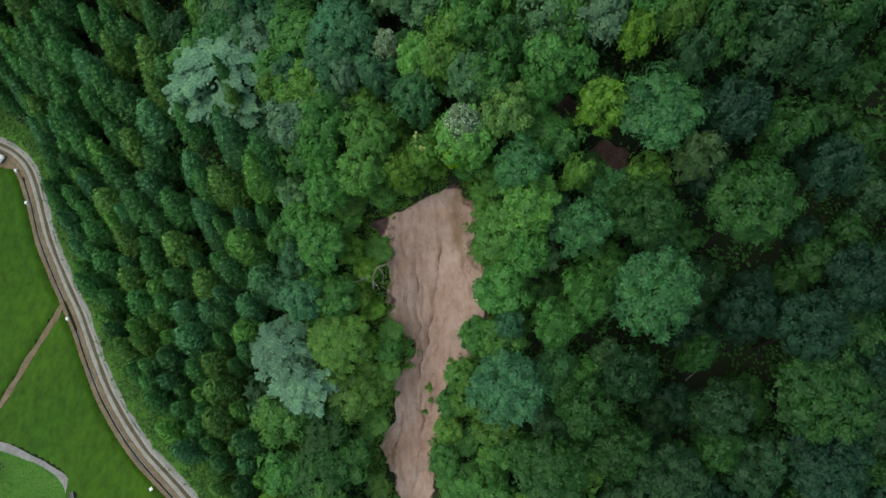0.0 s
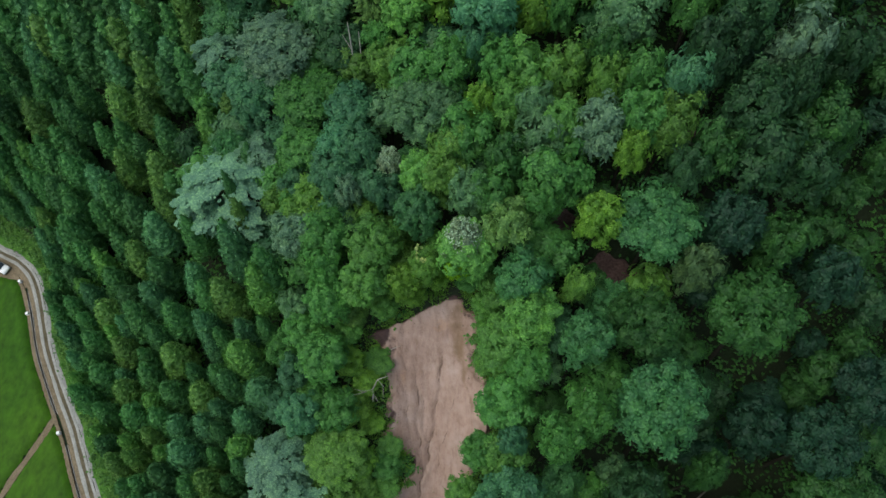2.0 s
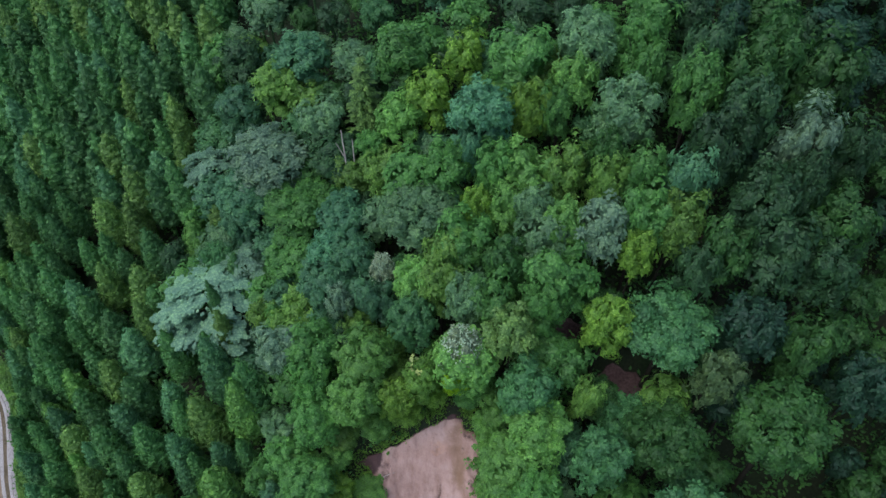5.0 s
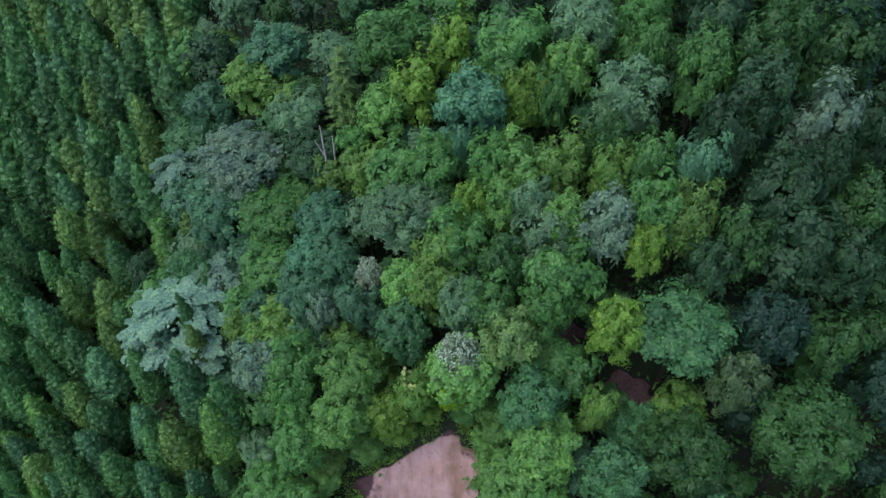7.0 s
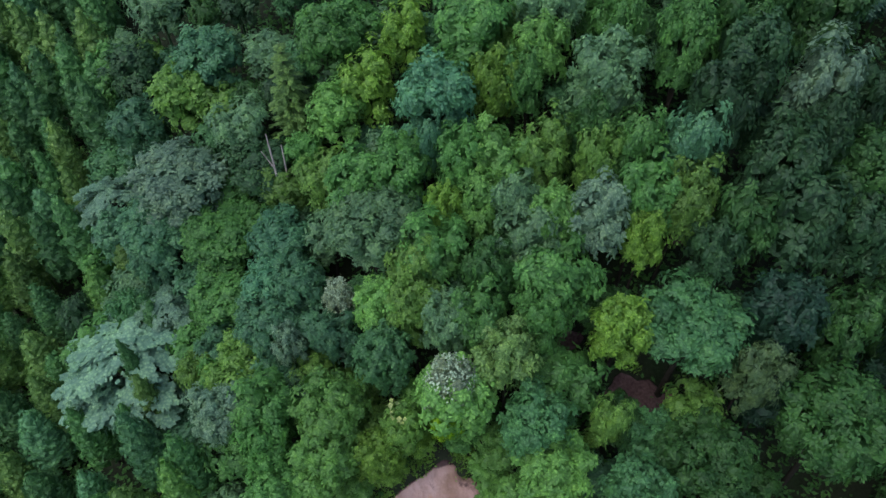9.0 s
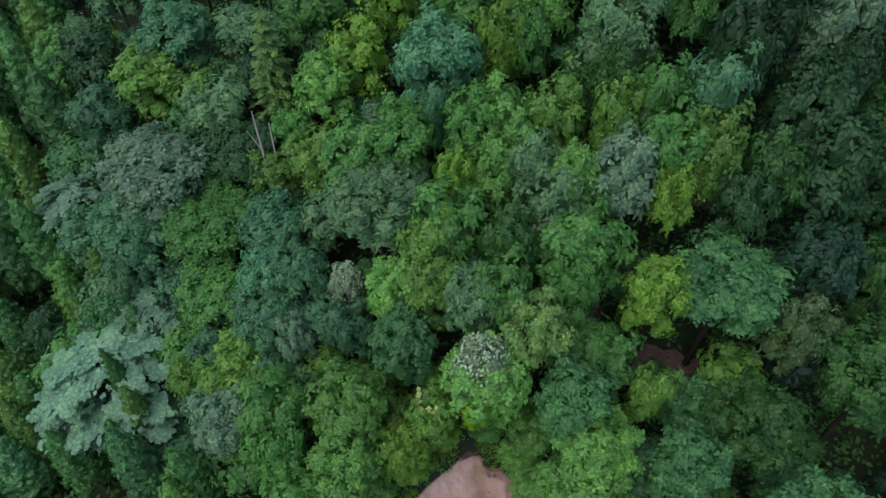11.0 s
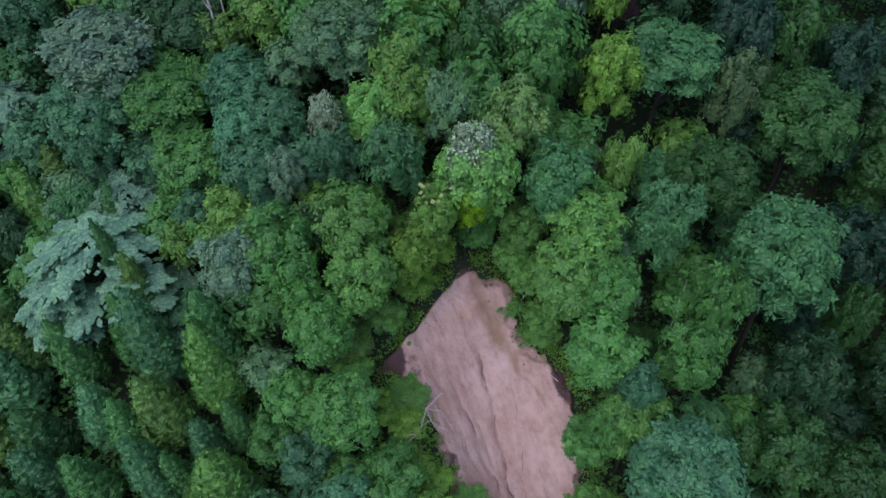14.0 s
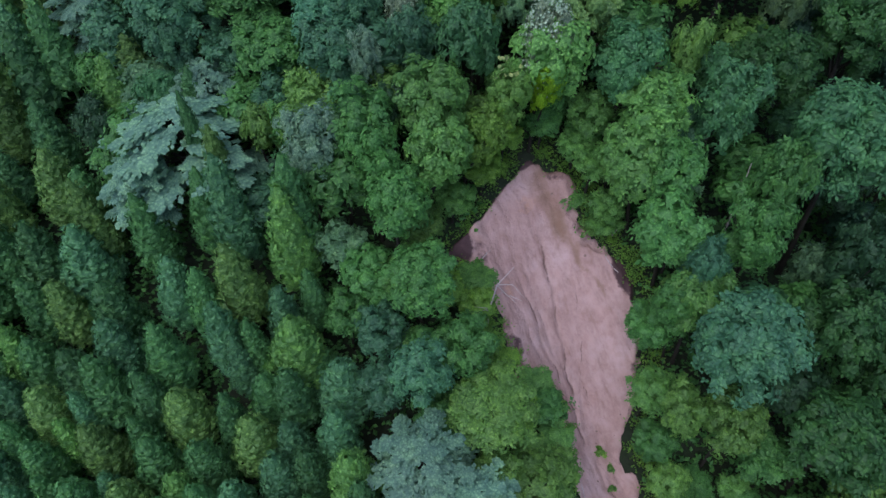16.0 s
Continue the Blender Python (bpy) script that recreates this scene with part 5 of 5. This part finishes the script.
def vine(x, y, height, lean):
    """A climber with a few large pale yellow leaves at its top."""
    ob = thing_at_base("climbing_vine", x, y, floor_at(x, y))
    top = np.array([lean[0], lean[1], height])
    part("stem", tubes("stem", [([(0, 0, -0.2), tuple(top * 0.5), tuple(top)], [0.05, 0.04, 0.015])], BARK, 5), ob)
    r = np.random.default_rng(4)
    at = top + r.normal(0, 1, (16, 3)) * np.array([0.35, 0.7, 0.6]) - np.array([0, 0, 0.3])
    long = r.uniform(0.35, 0.55, 16)
    leaves = part("foliage", mesh_from("foliage", *sprays(at, unit(r.normal(0, 1, (16, 3))), unit(np.array([0, -0.4, 1.0]) + r.normal(0, 0.2, (16, 3))), long, long * 0.9, 0.04), LEAVES), ob, "pale yellow leaves")
    leaves.color = (0.34, 0.46, 0.14, 1)
    return tagged(ob, "thin climbing vine with pale yellow leaves among crowns", "vine")


vine(-2.6, 39.0, 13.2, (-0.3, -2.5))

# clods and stones that came down with the slide
r4 = random.Random(14)
spots, clods = np.random.default_rng(8), []
for n in range(130):
    x, y = r4.uniform(-10, 6), r4.uniform(-7, 36)
    if in_scar(x, y) < 0.15 or r4.random() < 0.45 and in_scar(x, y) > 1.2:
        continue
    s = r4.choice((0.05, 0.06, 0.08, 0.10, 0.14))
    v = ICO_V * s * spots.uniform(0.7, 1.3, (12, 3)) + np.array([x, y, bed_at(x, y) + s * 0.3])
    f = [(0, k + 1, (k + 1) % 5 + 1) for k in range(5)] + [(k + 1, 6 + k, (k + 1) % 5 + 1) for k in range(5)]
    f += [(6 + k, 6 + (k + 1) % 5, (k + 1) % 5 + 1) for k in range(5)] + [(11, 6 + (k + 1) % 5, 6 + k) for k in range(5)]
    clods.append((v, np.array(f)))
tagged(new("clods", mesh_from("clods", *joined(clods), STONE)), "earth clods and stones scattered over the slide", "stones", kind="stuff")


def shrub(x, y, size, colour, label):
    """A low bush of leaf sprays on a few thin stems."""
    r = np.random.default_rng(int(abs(x * 31 + y * 17)))
    ob = thing_at_base("shrub", x, y, bed_at(x, y))
    m = int(150 * size ** 1.5) + 24
    d = unit(r.normal(0, 1, (m, 3)) + np.array([0, 0, 0.6]))
    at = d * size * np.array([r.uniform(0.6, 1.2), r.uniform(0.6, 1.2), 0.4]) * r.uniform(0.3, 1.15, (m, 1)) * (1 + 0.4 * np.sin(3 * np.arctan2(d[:, 1:2], d[:, :1]) + x)) + np.array([0, 0, 0.45 * size])
    crown = part("foliage", mesh_from("foliage", *stars(r, at, unit(d * 0.5 + np.array([0, 0, 0.8]) + r.normal(0, 0.2, (m, 3))), r.uniform(0.10, 0.22, m)), LEAVES), ob)
    crown.color = (*colour, 1)
    stems = [([(0, 0, -0.2), tuple(d[k] * size * np.array([0.4, 0.4, 0.3]) + np.array([0, 0, 0.4 * size]))], [0.035, 0.012]) for k in range(5)]
    part("stem", tubes("stem", stems, BARK, 5), ob)
    return tagged(ob, label, "shrub", "shrubs on the slide")


shrub(-5.2, 19.6, 1.0, LEAF, "small green shrub surviving on the slide")
shrub(-4.6, 18.6, 1.1, LEAF, "small green shrub surviving on the slide")
shrub(-4.6, 17.0, 0.7, OLIVE, "small green shrub surviving on the slide")
shrub(-6.4, 17.8, 1.1, LEAF, "small green shrub surviving on the slide")
shrub(-6.2, 13.4, 0.5, OLIVE, "tiny olive shrub on the slide")
shrub(-1.9, 14.6, 0.6, YELLOW, "small green shrub surviving on the slide")
shrub(-0.6, 7.0, 1.2, LIGHT, "light green shrub at the slide's edge")
shrub(-2.5, 11.3, 0.4, OLIVE, "small olive shrub at the slide's edge")
shrub(-1.6, 12.9, 0.5, OLIVE, "tiny olive shrub on the slide")
shrub(-8.4, 29.0, 1.3, YELLOW, "yellow-green shrub at the slide's edge")
shrub(-7.8, 30.6, 1.1, YELLOW, "yellow-green shrub at the slide's edge")
shrub(4.6, 30.0, 1.6, OLIVE, "olive scrub at the slide's edge")
shrub(4.4, 32.4, 1.5, LIGHT, "light green shrub at the slide's edge")
shrub(-66.5, 3.5, 2.4, NAVY, "dark rounded bush on grass below the gravel path")
shrub(-63.8, 0.6, 2.8, NAVY, "dark rounded bush on grass below the gravel path")
shrub(-67.5, -1.0, 3.2, DUSKY, "dark rounded bush on grass below the gravel path")

# ---------------------------------------------------------------- small things by the track


def valve_box(x, y, turn):
    """White-capped irrigation valve: concrete footing, box and lid."""
    ob = thing_at_base("valve_box", x, y, 0.08)
    ob.matrix_basis = pose(x, y, 0.05, 0, 0, turn)
    for name, size, z, mat in (("footing", (0.55, 0.55, 0.14), 0.05, CONCRETE), ("box", (0.34, 0.34, 0.42), 0.32, WHITE_PAINT), ("lid", (0.42, 0.42, 0.07), 0.56, WHITE_PAINT)):
        bm = bmesh.new()
        bmesh.ops.create_cube(bm, size=1)
        bmesh.ops.scale(bm, vec=size, verts=bm.verts)
        bmesh.ops.bevel(bm, geom=bm.edges[:], offset=0.02, segments=1, affect="EDGES")
        bmesh.ops.translate(bm, vec=(0, 0, z), verts=bm.verts)
        part(name, from_bm(name, bm, mat), ob)
    return tagged(ob, "white irrigation valve box beside a rice field", "valve box", "valve boxes")


valve_box(-55.9, 24.6, 20)
valve_box(-40.0, 0.7, 40)
valve_box(-68.6, 48.9, 10)
valve_box(-65.8, 43.3, 15)


def parked_car(x, y, turn):
    """A small white hatchback."""
    car = thing_at_base("parked_car", x, y, 0.05)
    car.matrix_basis = pose(x, y, 0.05, 0, 0, turn)

    def loft(name, rows, mat, parent, label=""):
        """rows: (x, half width, bottom, top) stations along the car."""
        bm = bmesh.new()
        rings = []
        for px_, hw, z0, z1 in rows:
            rings.append([bm.verts.new(p) for p in ((px_, -hw, z0), (px_, -hw, z0 + 0.75 * (z1 - z0)), (px_, -hw * 0.86, z1), (px_, hw * 0.86, z1), (px_, hw, z0 + 0.75 * (z1 - z0)), (px_, hw, z0))])
        for a, b in zip(rings, rings[1:]):
            for k in range(6):
                bm.faces.new((a[k], a[(k + 1) % 6], b[(k + 1) % 6], b[k]))
        bm.faces.new(rings[0][::-1])
        bm.faces.new(rings[-1])
        bmesh.ops.recalc_face_normals(bm, faces=bm.faces)
        bmesh.ops.bevel(bm, geom=bm.edges[:], offset=0.03, segments=1, affect="EDGES")
        return part(name, from_bm(name, bm, mat, True), parent, label)

    loft("body", [(-1.7, 0.70, 0.35, 0.75), (-1.55, 0.74, 0.25, 0.95), (0.6, 0.74, 0.22, 0.95), (1.5, 0.72, 0.25, 0.80), (1.72, 0.62, 0.35, 0.62)], WHITE_PAINT, car, "white painted body")
    loft("window_band", [(-1.5, 0.66, 0.95, 1.0), (-1.3, 0.66, 0.94, 1.38), (0.2, 0.66, 0.94, 1.40), (0.85, 0.66, 0.94, 0.98)], GLASS_DARK, car, "dark glass")
    loft("roof", [(-1.32, 0.60, 1.37, 1.42), (-0.6, 0.64, 1.39, 1.48), (0.15, 0.60, 1.38, 1.44)], WHITE_PAINT, car, "white painted roof")
    for wx in (-1.05, 1.1):
        for wy in (-0.68, 0.68):
            bm = bmesh.new()
            bmesh.ops.create_cone(bm, cap_ends=True, segments=16, radius1=0.28, radius2=0.28, depth=0.18)
            bmesh.ops.bevel(bm, geom=[e for e in bm.edges if len(e.link_faces) == 2 and e.calc_face_angle() > 1], offset=0.03, segments=1, affect="EDGES")
            wheel = part("wheel", from_bm("wheel", bm, RUBBER, True), car, m=pose(wx, wy, 0.28, 90))
            bm = bmesh.new()
            bmesh.ops.create_cone(bm, cap_ends=True, segments=12, radius1=0.16, radius2=0.14, depth=0.20)
            part("rim", from_bm("rim", bm, GRAVEL, True), wheel)
    return tagged(car, "small white hatchback parked on bare earth", "car")


parked_car(-72.6, 51.4, -25)
